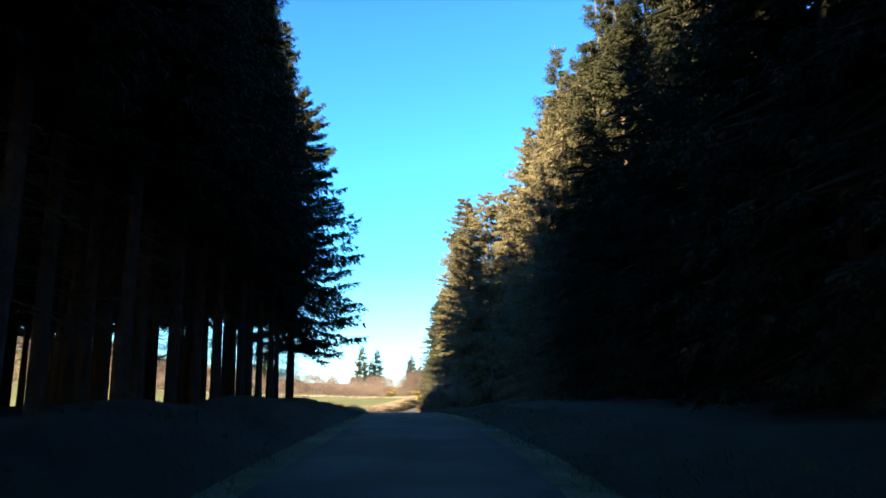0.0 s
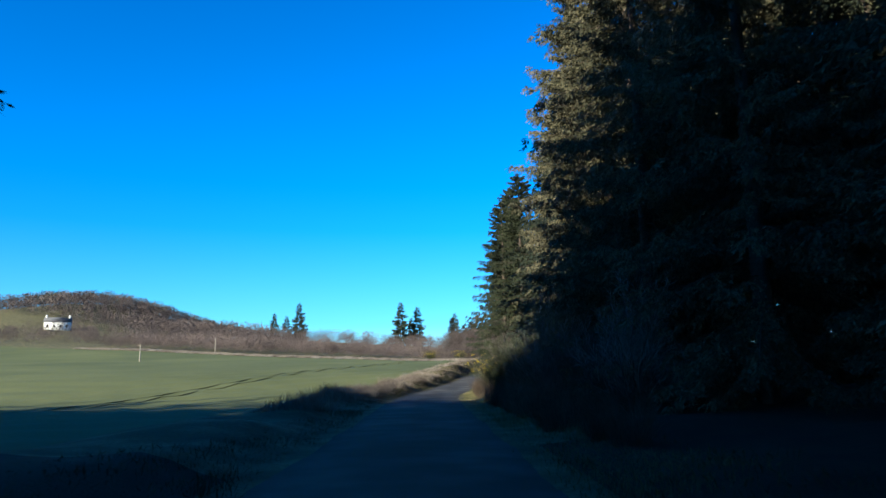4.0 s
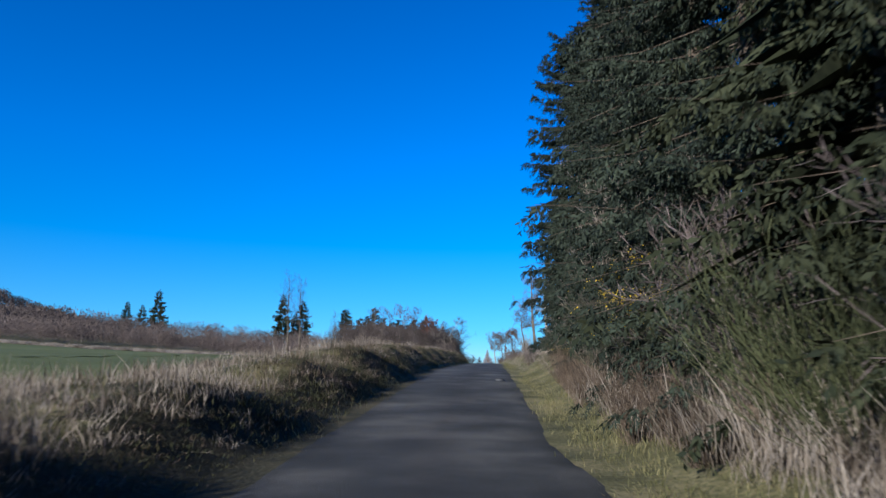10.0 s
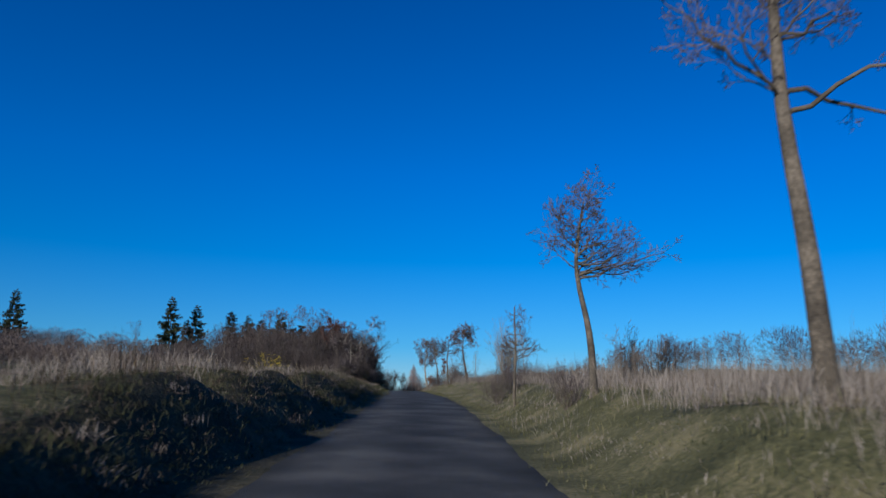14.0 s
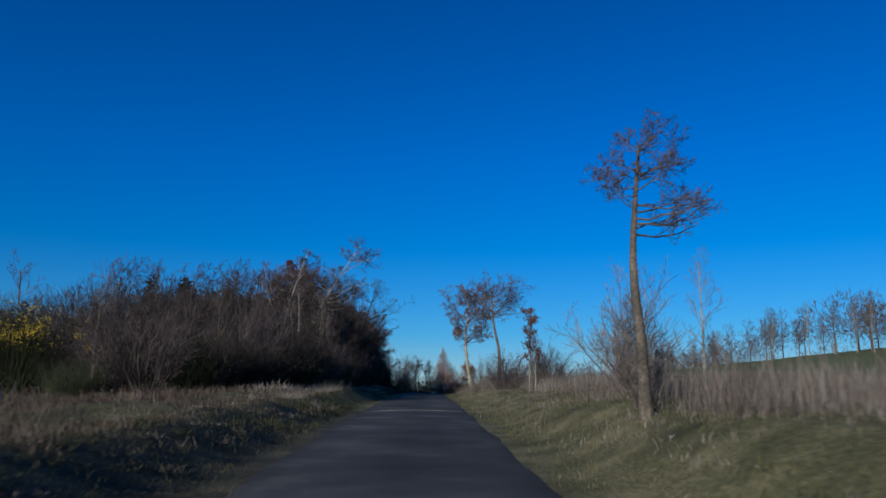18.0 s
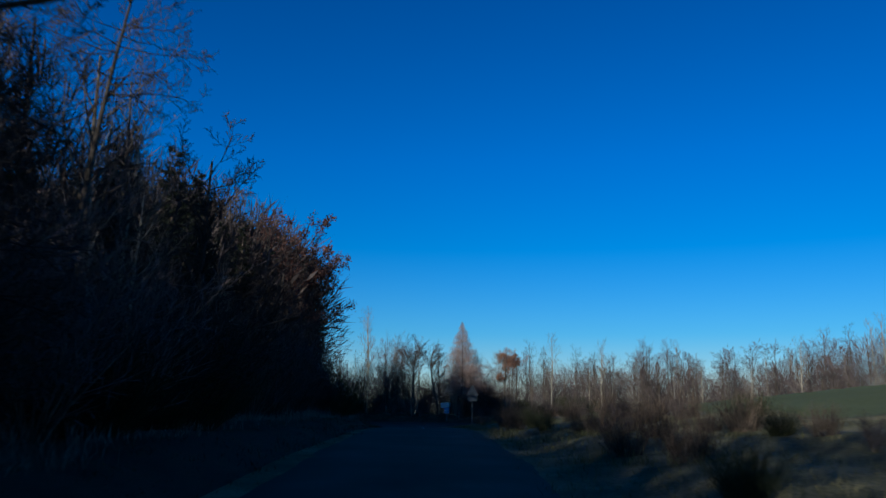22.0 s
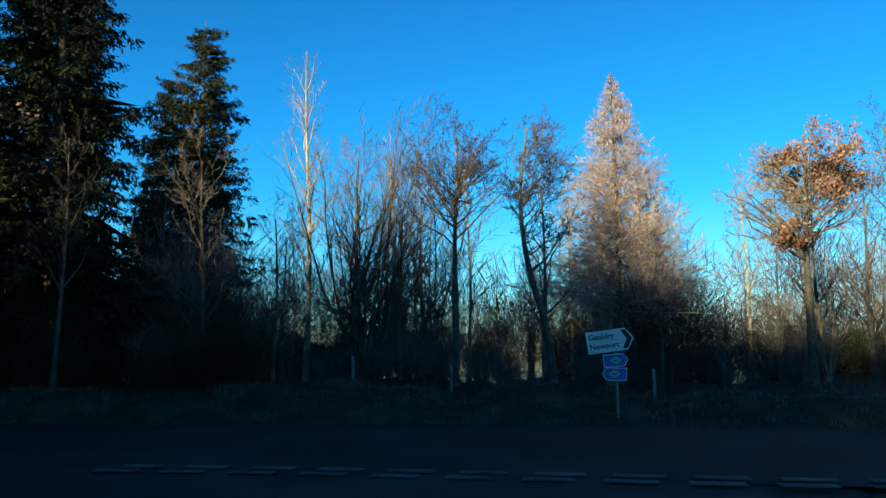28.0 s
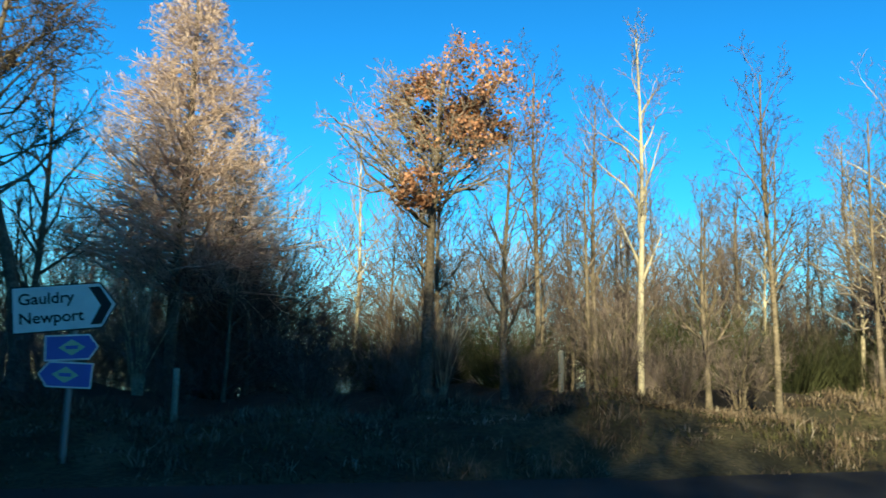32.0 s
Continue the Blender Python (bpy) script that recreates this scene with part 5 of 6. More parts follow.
for x, y, k, sc in ((-9.5, 287, 0, 0.86), (-5.0, 291, 1, 0.95), (-1.0, 288, 2, 0.92), (-16, 292, 1, 0.9), (2.5, 291.5, 0, 0.84), (-24, 297, 2, 0.95), (11.2, 301, 1, 0.85), (9.0, 299, 2, 0.9)):
    plant(bushy_tree[k], x, y, "rounded leafless tree rising above the thicket", "tree", "trees of the roadside wood", scale=sc)
for i in range(20):
    y = 284 + 2.3 * i + rng.uniform(-0.8, 0.8)
    plant(slim_tree[0], float(cx(y)) - rng.uniform(6.0, 9.0), y, "slim pale-stemmed tree at the wood's edge", "tree", "pale stems of the roadside wood", scale=rng.uniform(0.5, 0.72))
# hidden spruces added among the bare trees to close the wood's cast shade
for i in range(30):
    y = 292 + 1.75 * i + rng.uniform(-0.6, 0.6)
    plant(shade_spruce, float(cx(y)) - (10.0, 13.5, 17.0)[i % 3] + rng.uniform(-0.8, 0.8), y, "hidden spruce added to block sun inside the roadside wood", "spruce", "young spruces of the roadside wood", scale=float(0.3 + 0.1 * smooth(300, 312, y) + 0.1 * smooth(318, 330, y)) * rng.uniform(0.88, 1.08))
lone(16.6, 342.3, bare_tree("oak_tree", 12.6, 310, trunk_top=0.72, prof=0.1, clear=0.36, limbs=26, spread=0.25, angle=52, rise=0.10, girth=0.015, levels=(7, 6, 4), leaves=15000, leaf=0.105, leaf_from=0.42, leaf_mat="rust_leaf"), "tall oak still carrying russet leaves", 20)
lone(13.0, 306.8, crown_tree("oak_tree", [(0, 0), (0.15, 2.4), (0.6, 4.6), (1.2, 6.6), (1.5, 7.6), (1.7, 8.3)], [(2.5, 9.6, 1.2, 0.8, 7), (4.2, 8.4, 1.2, 0.5, 5), (2.6, 6.8, 1.9, 0.5, 5), (0.4, 9.4, 1.0, 0.9, 5), (-0.8, 6.6, 1.1, 0.8, 3), (3.4, 5.6, 1.0, 0.3, 2)], 411, girth=0.19, limbs=30, levels=(6, 6, 5), fork=3.6, climb=0.5, wobble=0.14, bark="shade_bark", twig="twig_dark", stout=2.0), "large dark leafless oak leaning over the lane")
lone(15.1, 311.9, crown_tree("broadleaf_tree", [(-0.4, 0), (-0.35, 2.4), (-0.2, 4.6), (0.05, 6.3), (0.2, 7.4)], [(1.2, 6.7, 1.1, 0.35, 5), (-1.0, 6.6, 0.9, 0.35, 4), (0.3, 7.7, 0.9, 0.5, 5), (0.9, 5.7, 1.0, 0.25, 3)], 412, girth=0.075, limbs=22, levels=(6, 6, 4), fork=4.6, climb=0.1, wobble=0.13, bark="shade_bark", twig="twig_dark", stout=1.3), "slim dark tree with flat spreading leafless branches")
lone(7.0, 312.2, crown_tree("oak_tree", [(0, 0), (0.1, 3.0), (-0.1, 6.0), (0.1, 9.0), (0.2, 13.2)], [(0.1, 10.4, 2.2, 2.6, 14), (-1.2, 8.0, 1.4, 1.0, 4), (1.2, 8.4, 1.2, 1.0, 4)], 415, girth=0.17, limbs=44, levels=(6, 6, 5), fork=5.0, climb=0.8, bark="shade_bark", twig="twig_dark", leaves=14000, leaf=0.13, leaf_mat="rust_leaf"), "tall dense oak with dark brown leaves in the wood")
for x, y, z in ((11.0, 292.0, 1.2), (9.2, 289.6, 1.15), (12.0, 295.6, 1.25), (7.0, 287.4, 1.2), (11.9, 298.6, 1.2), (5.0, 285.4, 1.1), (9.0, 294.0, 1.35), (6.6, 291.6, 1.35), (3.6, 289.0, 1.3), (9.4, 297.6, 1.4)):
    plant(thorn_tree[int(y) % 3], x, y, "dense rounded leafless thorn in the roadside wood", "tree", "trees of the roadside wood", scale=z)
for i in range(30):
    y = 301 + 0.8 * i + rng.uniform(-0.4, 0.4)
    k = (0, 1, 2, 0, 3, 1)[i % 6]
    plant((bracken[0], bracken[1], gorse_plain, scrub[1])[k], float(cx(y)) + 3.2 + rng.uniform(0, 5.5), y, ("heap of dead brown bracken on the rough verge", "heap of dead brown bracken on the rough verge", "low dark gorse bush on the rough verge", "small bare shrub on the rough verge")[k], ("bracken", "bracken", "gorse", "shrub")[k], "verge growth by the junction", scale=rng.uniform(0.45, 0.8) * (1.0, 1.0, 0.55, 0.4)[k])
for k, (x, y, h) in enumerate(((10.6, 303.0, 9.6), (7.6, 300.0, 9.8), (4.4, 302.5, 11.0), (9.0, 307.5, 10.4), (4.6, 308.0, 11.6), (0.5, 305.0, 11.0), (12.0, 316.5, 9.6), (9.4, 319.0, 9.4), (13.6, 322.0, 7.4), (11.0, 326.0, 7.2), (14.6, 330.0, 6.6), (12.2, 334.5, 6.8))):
    lone(x, y, crown_tree("oak_tree", [(0, 0), (0.1, h * 0.25), (0.3, h * 0.5), (0.5, h * 0.75), (0.6, h * 0.92)], [(0.6, h * 0.85, 1.5, h * 0.13, 8), (1.7, h * 0.66, 1.1, 0.6, 4), (-0.9, h * 0.7, 1.1, 0.8, 4), (0.3, h * 0.52, 1.3, 0.5, 2)], 420 + k, girth=0.11, limbs=26, levels=(6, 6, 4), fork=h * 0.36, climb=0.7, bark="shade_bark", twig="twig_dark", stout=1.5), "tall dark leafless oak in the roadside wood", 47 * k)
# near-black spruces added along the edge to imitate the wood's deep shade
for y, d, z in ((299, 7.6, 0.30), (302, 9.0, 0.34), (305, 6.9, 0.29), (308.5, 8.0, 0.33), (312, 7.2, 0.30), (315, 9.2, 0.36), (318, 7.4, 0.32), (321, 8.4, 0.36), (324, 7.0, 0.33), (327, 8.6, 0.38), (330, 7.2, 0.36), (333, 8.8, 0.40), (336, 7.4, 0.38), (339, 9.4, 0.42), (343, 8.6, 0.42)):
    plant(shade_spruce, float(cx(y)) - d, y, "dark spruce added to blacken the edge of the roadside wood", "spruce", "young spruces of the roadside wood", scale=z)
for dd in (8.2, 11.5, 15.0, 18.5, 22.0, 26.0):
    for yy in (346, 351, 356):
        if yy < 353 or dd > 9:
            plant(shade_spruce, float(cx(yy)) - dd + rng.uniform(-0.8, 0.8), yy + rng.uniform(-0.8, 0.8), "dark young spruce at the end of the wood", "spruce", "spruces by the junction", scale=0.4 * rng.uniform(0.9, 1.1))
for x, y, s in ((14.6, 405.2, 1.09), (14.3, 387.0, 0.97), (12.6, 407.0, 0.98), (10.0, 386.0, 1.05), (5.0, 384.0, 1.0), (-1.0, 386.0, 1.05), (12.0, 391.0, 0.95), (-7.0, 384.0, 1.0), (7.0, 392.0, 1.1), (1.5, 391.0, 1.1), (-4.0, 392.5, 1.1), (-12.5, 386.0, 1.05), (-10.0, 393.0, 1.1), (-18.0, 389.0, 1.1)):
    plant(black_spruce[int(y) % 2], x, y, "dark pointed spruce beyond the main road", "spruce", "spruces by the junction", scale=s)
for k, (x, y, h) in enumerate(((11.2, 380.0, 20.0), (7.0, 381.5, 23.0), (3.0, 380.0, 24.0), (-2.0, 380.5, 24.0), (-7.0, 380.0, 23.0))):
    lone(x, y, bare_tree("oak_tree", h, 320 + k, clear=0.2, limbs=24, spread=0.27, angle=46, rise=0.10, girth=0.012, levels=(7, 7, 5), fine=0.009, twig="twig_dark", leaves=3600, leaf=0.14, leaf_mat="dry_leaf"), "tall dark oak before the spruces with some dead leaves remaining", 70 * k)
for i in range(16):
    u, v = rng.uniform(-26, -6.5), MAIN_FAR + rng.uniform(2, 6)
    x, y, _ = main_xyz(u, v)
    plant(gorse_plain, x, y, "dark evergreen bush under the spruces", "shrub", "undergrowth of the far wood", scale=rng.uniform(0.9, 1.6))

# ---- woodland facing the junction ----
lone(32.8, 385.9, larch("larch_tree", 10.5, 401, 3.5), "leafless larch with a pale pointed crown")
lone(22.3, 389.0, bare_tree("poplar_tree", 11.6, 402, clear=0.3, limbs=26, spread=0.20, angle=28, rise=0.2, girth=0.009, bark="pale_bark", twig="pale_twig", levels=(6, 4, 5)), "slender pale leafless poplar")
lone(27.2, 384.0, crown_tree("oak_tree", [(0, 0), (0.05, 2.2), (0.0, 4.4), (0.1, 5.6), (0.15, 7.6)], [(0.0, 7.1, 1.6, 1.5, 14), (-1.3, 6.6, 0.6, 0.8, 4), (1.3, 6.7, 0.6, 0.8, 4)], 403, girth=0.12, limbs=56, levels=(6, 6, 5), fork=4.1, climb=1.3, twig="twig_dark", reach=0.44, fine=0.0055), "dark leafless oak with a rounded crown")
lone(29.7, 382.0, crown_tree("oak_tree", [(0, 0), (-0.05, 1.0), (-0.2, 1.9), (-0.62, 3.0), (-0.75, 4.0), (-0.85, 5.2), (-0.55, 7.2)], [(-0.4, 6.3, 1.1, 1.45, 14), (-1.0, 5.3, 0.5, 0.6, 4), (0.4, 4.7, 0.6, 0.5, 3)], 404, girth=0.12, limbs=48, levels=(6, 6, 5), fork=3.0, climb=1.2, twig="twig_dark", reach=0.44, fine=0.0055), "dark leafless tree with a crooked trunk")
lone(36.8, 381.4, crown_tree("oak_tree", [(0, 0), (0.05, 1.8), (0.0, 3.3), (0.1, 4.2), (0.25, 7.0)], [(0.1, 5.9, 2.1, 1.5, 16), (-1.7, 5.1, 0.75, 0.6, 4), (1.6, 5.6, 0.8, 0.9, 5), (-0.7, 4.2, 0.7, 0.4, 2)], 405, girth=0.13, limbs=60, levels=(6, 6, 5), fork=3.2, climb=0.8, twig="pale_twig", reach=0.44, fine=0.005, leaves=9000, leaf=0.075, leaf_blobs=((1.1, 6.4, 1.6, 1.1), (-0.5, 4.1, 0.5, 0.4), (0.3, 5.1, 0.7, 0.5))), "oak with orange-brown leaves in its crown")
lone(41.7, 380.4, bare_tree("birch_tree", 8.5, 406, clear=0.3, limbs=16, spread=0.26, angle=35, rise=0.12, girth=0.009, bark="wood", twig="pale_twig", levels=(6, 5, 4)), "pale birch with thin upright branches")
plant(coppice[0], 24.6, 385.6, "tall leafless coppice with upright stems", "shrub", "coppice of the far wood", scale=1.45)
plant(coppice[0], 26.0, 388.0, "tall leafless coppice with upright stems", "shrub", "coppice of the far wood", scale=1.3)
for i in range(120):
    u, v = rng.uniform(-30, 48), MAIN_FAR + 5.5 + 24 * rng.random() ** 1.3
    x, y, _ = main_xyz(u, v)
    p = rng.random()
    if min(math.hypot(x - a, y - b) for a, b in ((33.2, 385.6), (29.3, 382), (36.8, 380.6), (41.7, 380.4), (22.3, 389))) < 2.2:
        continue
    if v < MAIN_FAR + 14 and abs(math.atan2(x - 26.6, y - 366) - math.atan2(10.4, 15.4)) < 0.09:
        continue
    sc = rng.uniform(0.5, 0.85)
    if p < 0.5:
        plant(slim_tree[rng.choice((0, 0, 1, 2, 2, 0))], x, y, "slim leafless tree in the far wood", "tree", "trees of the far wood", scale=sc)
    elif p < 0.7:
        plant(bushy_tree[rng.randrange(3)], x, y, "leafless tree in the far wood", "tree", "trees of the far wood", scale=sc)
    else:
        plant(coppice[0], x, y, "leafless coppice in the far wood", "shrub", "coppice of the far wood", scale=sc)
for i in range(44):
    u, v = rng.uniform(-16, 46), MAIN_FAR + 3.4 + 12 * rng.random()
    x, y, _ = main_xyz(u, v)
    if min(math.hypot(x - a, y - b) for a, b in ((33.2, 385.6), (36.4, 381.2), (41.7, 380.4), (30.0, 379.0))) > 1.3:
        plant((bushy_tree[0], bushy_tree[1], coppice[0])[i % 3], x, y, "fine-twigged leafless underwood tree", "tree", "underwood of the far wood", scale=rng.uniform(0.36, 0.66))
for i in range(34):
    u, v = rng.uniform(-16, 46), MAIN_FAR + 2.6 + 11 * rng.random()
    x, y, _ = main_xyz(u, v)
    if abs(math.atan2(x - 26.6, y - 366) - math.atan2(10.4, 15.4)) > 0.09:
        plant(slim_tree[1 + i % 2], x, y, "slim dark leafless tree near the road", "tree", "trees of the far wood", scale=rng.uniform(0.42, 0.8))
for i in range(60):
    u, v = rng.uniform(-20, 46), MAIN_FAR + 2.2 + 7 * rng.random()
    x, y, _ = main_xyz(u, v)
    plant(scrub[rng.randrange(2)], x, y, "bare undergrowth shrub below the trees", "shrub", "undergrowth of the far wood", scale=rng.uniform(0.35, 0.7))

for x, y, s in ((51.5, 383.0, 1.2), (54.0, 382.4, 1.3), (44.2, 380.6, 1.3), (45.6, 379.4, 1.1), (47.0, 378.2, 1.2), (39.6, 382.6, 0.9)):
    plant(gorse_plain, x, y, "olive green gorse bush under the trees", "gorse", "gorse of the far wood", scale=s)

for i in range(84):
    u, v = rng.uniform(-18, 48), MAIN_FAR + 7 + 14 * rng.random()
    x, y, _ = main_xyz(u, v)
    plant((scrub[0], scrub[2], scrub[1], coppice[1])[i % 4], x, y, "dense bare thicket shrub inside the wood", "shrub", "thicket of the far wood", scale=rng.uniform(0.75, 1.15) * (0.45 if i % 4 == 3 else 1.0))
for i in range(9):
    plant(gorse_plain, 38.5 + 1.1 * i + rng.uniform(-0.4, 0.4), 386.6 - 0.75 * i + rng.uniform(0, 2.5), "olive green gorse bush under the trees", "gorse", "gorse of the far wood", scale=rng.uniform(0.8, 1.35))

# tree line above the field on the right
for i in range(70):
    t = i / 69
    x, y = 47 + 36 * t + rng.uniform(-2, 2), 388 - 78 * t + rng.uniform(-3, 3) + 6 * math.sin(i * 1.7)
    plant(far_tree[rng.randrange(2)], x, y, "leafless tree in the line above the field", "tree", "tree line above the field", scale=rng.uniform(0.42, 0.76))
for i in range(22):
    t = (i + rng.random()) / 22
    x, y = 45 + 34 * t + rng.uniform(-1, 1), 382 - 74 * t + rng.uniform(-2, 1)
    plant((slim_tree[0], slim_tree[0], coppice[1])[i % 3], x, y, "pale-stemmed leafless tree before the line above the field", "tree", "tree line above the field", scale=rng.uniform(0.42, 0.72) * (0.8 if i % 3 == 2 else 1.0))
lone(47.5, 378.0, crown_tree("broadleaf_tree", [(0, 0), (-0.1, 1.3), (0.1, 2.4), (0.3, 4.2)], [(-1.6, 3.7, 1.3, 0.6, 6), (1.5, 3.9, 1.3, 0.7, 6), (0.2, 4.5, 1.2, 0.6, 6), (-2.6, 2.6, 0.7, 0.3, 2)], 414, girth=0.11, limbs=30, levels=(6, 6, 4), fork=1.5, climb=0.4, bark="pale_bark", twig="pale_twig"), "low spreading pale leafless tree at the field's edge")
# bracken and scrub on the verge towards the junction
for i in range(34):
    y = 322 + 1.15 * i + rng.uniform(-0.5, 0.5)
    d = 3.4 + 0.18 * max(y - 350, 0) + rng.uniform(0, 5.0)
    k = (0, 1, 0, 2, 0, 1, 3)[i % 7]
    plant((bracken[0], bracken[1], gorse_plain, scrub[1])[k], float(cx(y)) + d, y, ("heap of dead brown bracken on the rough verge", "heap of dead brown bracken on the rough verge", "low dark gorse bush on the rough verge", "small bare shrub on the rough verge")[k], ("bracken", "bracken", "gorse", "shrub")[k], "verge growth by the junction", scale=rng.uniform(0.5, 0.9) * (1.0, 1.0, 0.6, 0.5)[k])

wx_, wy_ = np.meshgrid(np.linspace(60, 2600, 8), np.linspace(620, 3200, 8))
water, _, _ = grid_mesh("water", wx_ - 400, wy_, np.full(wx_.shape, -46.0), [M["water"]])
tagged(water, "pale open water far below the wood", "water", kind="structure")

# ---- far woods, hill and spruces ----
def far_wood(name, centres, heights, seed, label, mat="far_wood", twigs=170, girth=0.014, low=0.0, span=(0.06, 0.15)):
    """Many leafless trees as rounded crowns of fine rising twigs, in one mesh."""
    r = np.random.default_rng(seed)
    n = len(centres)
    c, h = np.repeat(centres, twigs, 0), np.repeat(heights, twigs)
    wide = np.repeat(r.uniform(0.32, 0.52, n), twigs)
    ball = unit(r.normal(0, 1, (n * twigs, 3))) * (r.random(n * twigs) ** 0.28)[:, None]
    base = c + np.stack([ball[:, 0] * wide * h, ball[:, 1] * wide * h, h * (0.54 + 0.40 * ball[:, 2] - low * np.maximum(-ball[:, 2], 0))], 1)
    way = unit(ball * np.array([0.7, 0.7, 0.5]) + np.array([0, 0, 0.55]) + r.normal(0, 0.35, ball.shape))
    tip = base + way * (h * r.uniform(*span, len(h)))[:, None]
    mid = (base + tip) / 2
    side = unit(np.cross(tip - base, r.normal(0, 1, tip.shape))) * (h * girth * r.uniform(0.6, 1.3, len(h)))[:, None]
    return tagged(quads_mesh(name, np.stack([base, mid + side, tip, mid - side], 1), M[mat]), label, "woodland", kind="stuff")


nr = np.random.default_rng(17)
n = 640
fx = nr.uniform(-150, 12, n)
fy = np.maximum(258 + np.abs(fx - 8) * 0.42, 300 - (fx + 5) * 0.1) + 70 * nr.random(n) ** 1.5
keep = fx < cx(fy) - 21
fx, fy = fx[keep], fy[keep]
far_wood("hedgerow_wood", np.stack([fx, fy, land(fx, fy)], 1), nr.uniform(4.2, 6.8, len(fx)), 1, "belt of leafless brown trees behind the field", "far_wood", 270, 0.007)
n = 430
fy = nr.uniform(270, 350, n)
fx = cx(fy) - nr.uniform(8.0, 30, n) - 4.0 * smooth(276, 266, fy)
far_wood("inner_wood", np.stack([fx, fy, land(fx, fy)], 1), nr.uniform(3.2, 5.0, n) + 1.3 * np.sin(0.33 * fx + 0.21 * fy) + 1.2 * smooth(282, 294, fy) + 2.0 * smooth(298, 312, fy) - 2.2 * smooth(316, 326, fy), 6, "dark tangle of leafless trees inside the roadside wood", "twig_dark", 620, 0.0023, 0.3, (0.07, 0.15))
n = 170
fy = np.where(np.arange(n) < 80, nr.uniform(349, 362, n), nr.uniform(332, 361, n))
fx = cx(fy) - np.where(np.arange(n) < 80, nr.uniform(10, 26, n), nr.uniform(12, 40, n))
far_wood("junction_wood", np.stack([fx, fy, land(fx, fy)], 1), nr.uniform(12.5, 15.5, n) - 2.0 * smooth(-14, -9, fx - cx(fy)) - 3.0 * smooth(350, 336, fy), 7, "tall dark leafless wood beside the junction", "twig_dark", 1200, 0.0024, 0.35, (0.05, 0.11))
n = 150
fu, fv = nr.uniform(-30, 62, n), MAIN_FAR + nr.uniform(13, 40, n)
fx, fy, _ = main_xyz(fu, fv)
far_wood("slope_wood", np.stack([fx, fy, land(fx, fy)], 1), nr.uniform(4.0, 7.2, n), 8, "tangled leafless wood on the slope behind the trees", "twig", 520, 0.0022, 0.45, (0.14, 0.30))
n = 170
fu, fv = nr.uniform(0, 62, n), MAIN_FAR + nr.uniform(11, 30, n)
fx, fy, _ = main_xyz(fu, fv)
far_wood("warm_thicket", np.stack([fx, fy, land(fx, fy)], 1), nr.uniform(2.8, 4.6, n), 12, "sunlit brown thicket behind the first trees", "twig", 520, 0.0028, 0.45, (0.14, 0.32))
n = 110
fu, fv = nr.uniform(-24, 6, n), MAIN_FAR + nr.uniform(9, 26, n)
fx, fy, _ = main_xyz(fu, fv)
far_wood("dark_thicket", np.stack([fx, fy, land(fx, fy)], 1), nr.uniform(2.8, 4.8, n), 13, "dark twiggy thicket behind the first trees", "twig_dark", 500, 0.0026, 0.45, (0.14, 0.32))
n = 700
fx, fy = nr.uniform(-240, 15, n), nr.uniform(330, 540, n)
far_wood("far_wood", np.stack([fx, fy, land(fx, fy)], 1), nr.uniform(5, 8.5, n), 2, "distant leafless brown wood on rising ground", "far_wood", 170, 0.010)
n = 1500
fx, fy = nr.uniform(-470, -140, n), nr.uniform(440, 690, n)
fy = np.where((fx < -195) & (fy < 480), fy + 120, fy)
far_wood("hill_wood", np.stack([fx, fy, land(fx, fy)], 1), nr.uniform(7, 11, n), 3, "wooded hill in the distance", "far_wood", 110, 0.022)
n = 420
fx, fy = nr.normal(-390, 70, n), nr.normal(650, 60, n)
far_wood("hill_conifers", np.stack([fx, fy, land(fx, fy)], 1), nr.uniform(8, 12, n), 4, "dark conifers on the hilltop", "needles_dark")
n = 320
fx, fy = nr.uniform(70, 260, n), nr.uniform(230, 420, n)
fx = np.maximum(fx, 84 - 0.2 * (fy - 310))
far_wood("right_wood", np.stack([fx, fy, land(fx, fy)], 1), nr.uniform(6, 9, n), 5, "leafless wood on the skyline beyond the rough ground", "far_wood", 300, 0.006)
for x, y, z in ((-122.0, 530.4, 57.8), (-131, 532, 50), (-140, 536, 52), (-57.5, 534.5, 57.5), (-47.7, 545.7, 55.5), (-51, 541, 48), (-22.1, 520.0, 48.7), (-8.0, 498.3, 47.6)):
    h = max(z - float(land(x, y)), 6.0)
    plant(far_spruce[int(abs(x)) % 2], x, y, "lone dark spruce standing above the far wood", "spruce", "far spruces", scale=h / 17 * 1.02)

# ---- grass ----
g = np.random.default_rng(23)


def on_ground(y, d, dz=0.0):
    x = cx(y) + d
    return np.stack([x, y, land(x, y) + dz], 1)


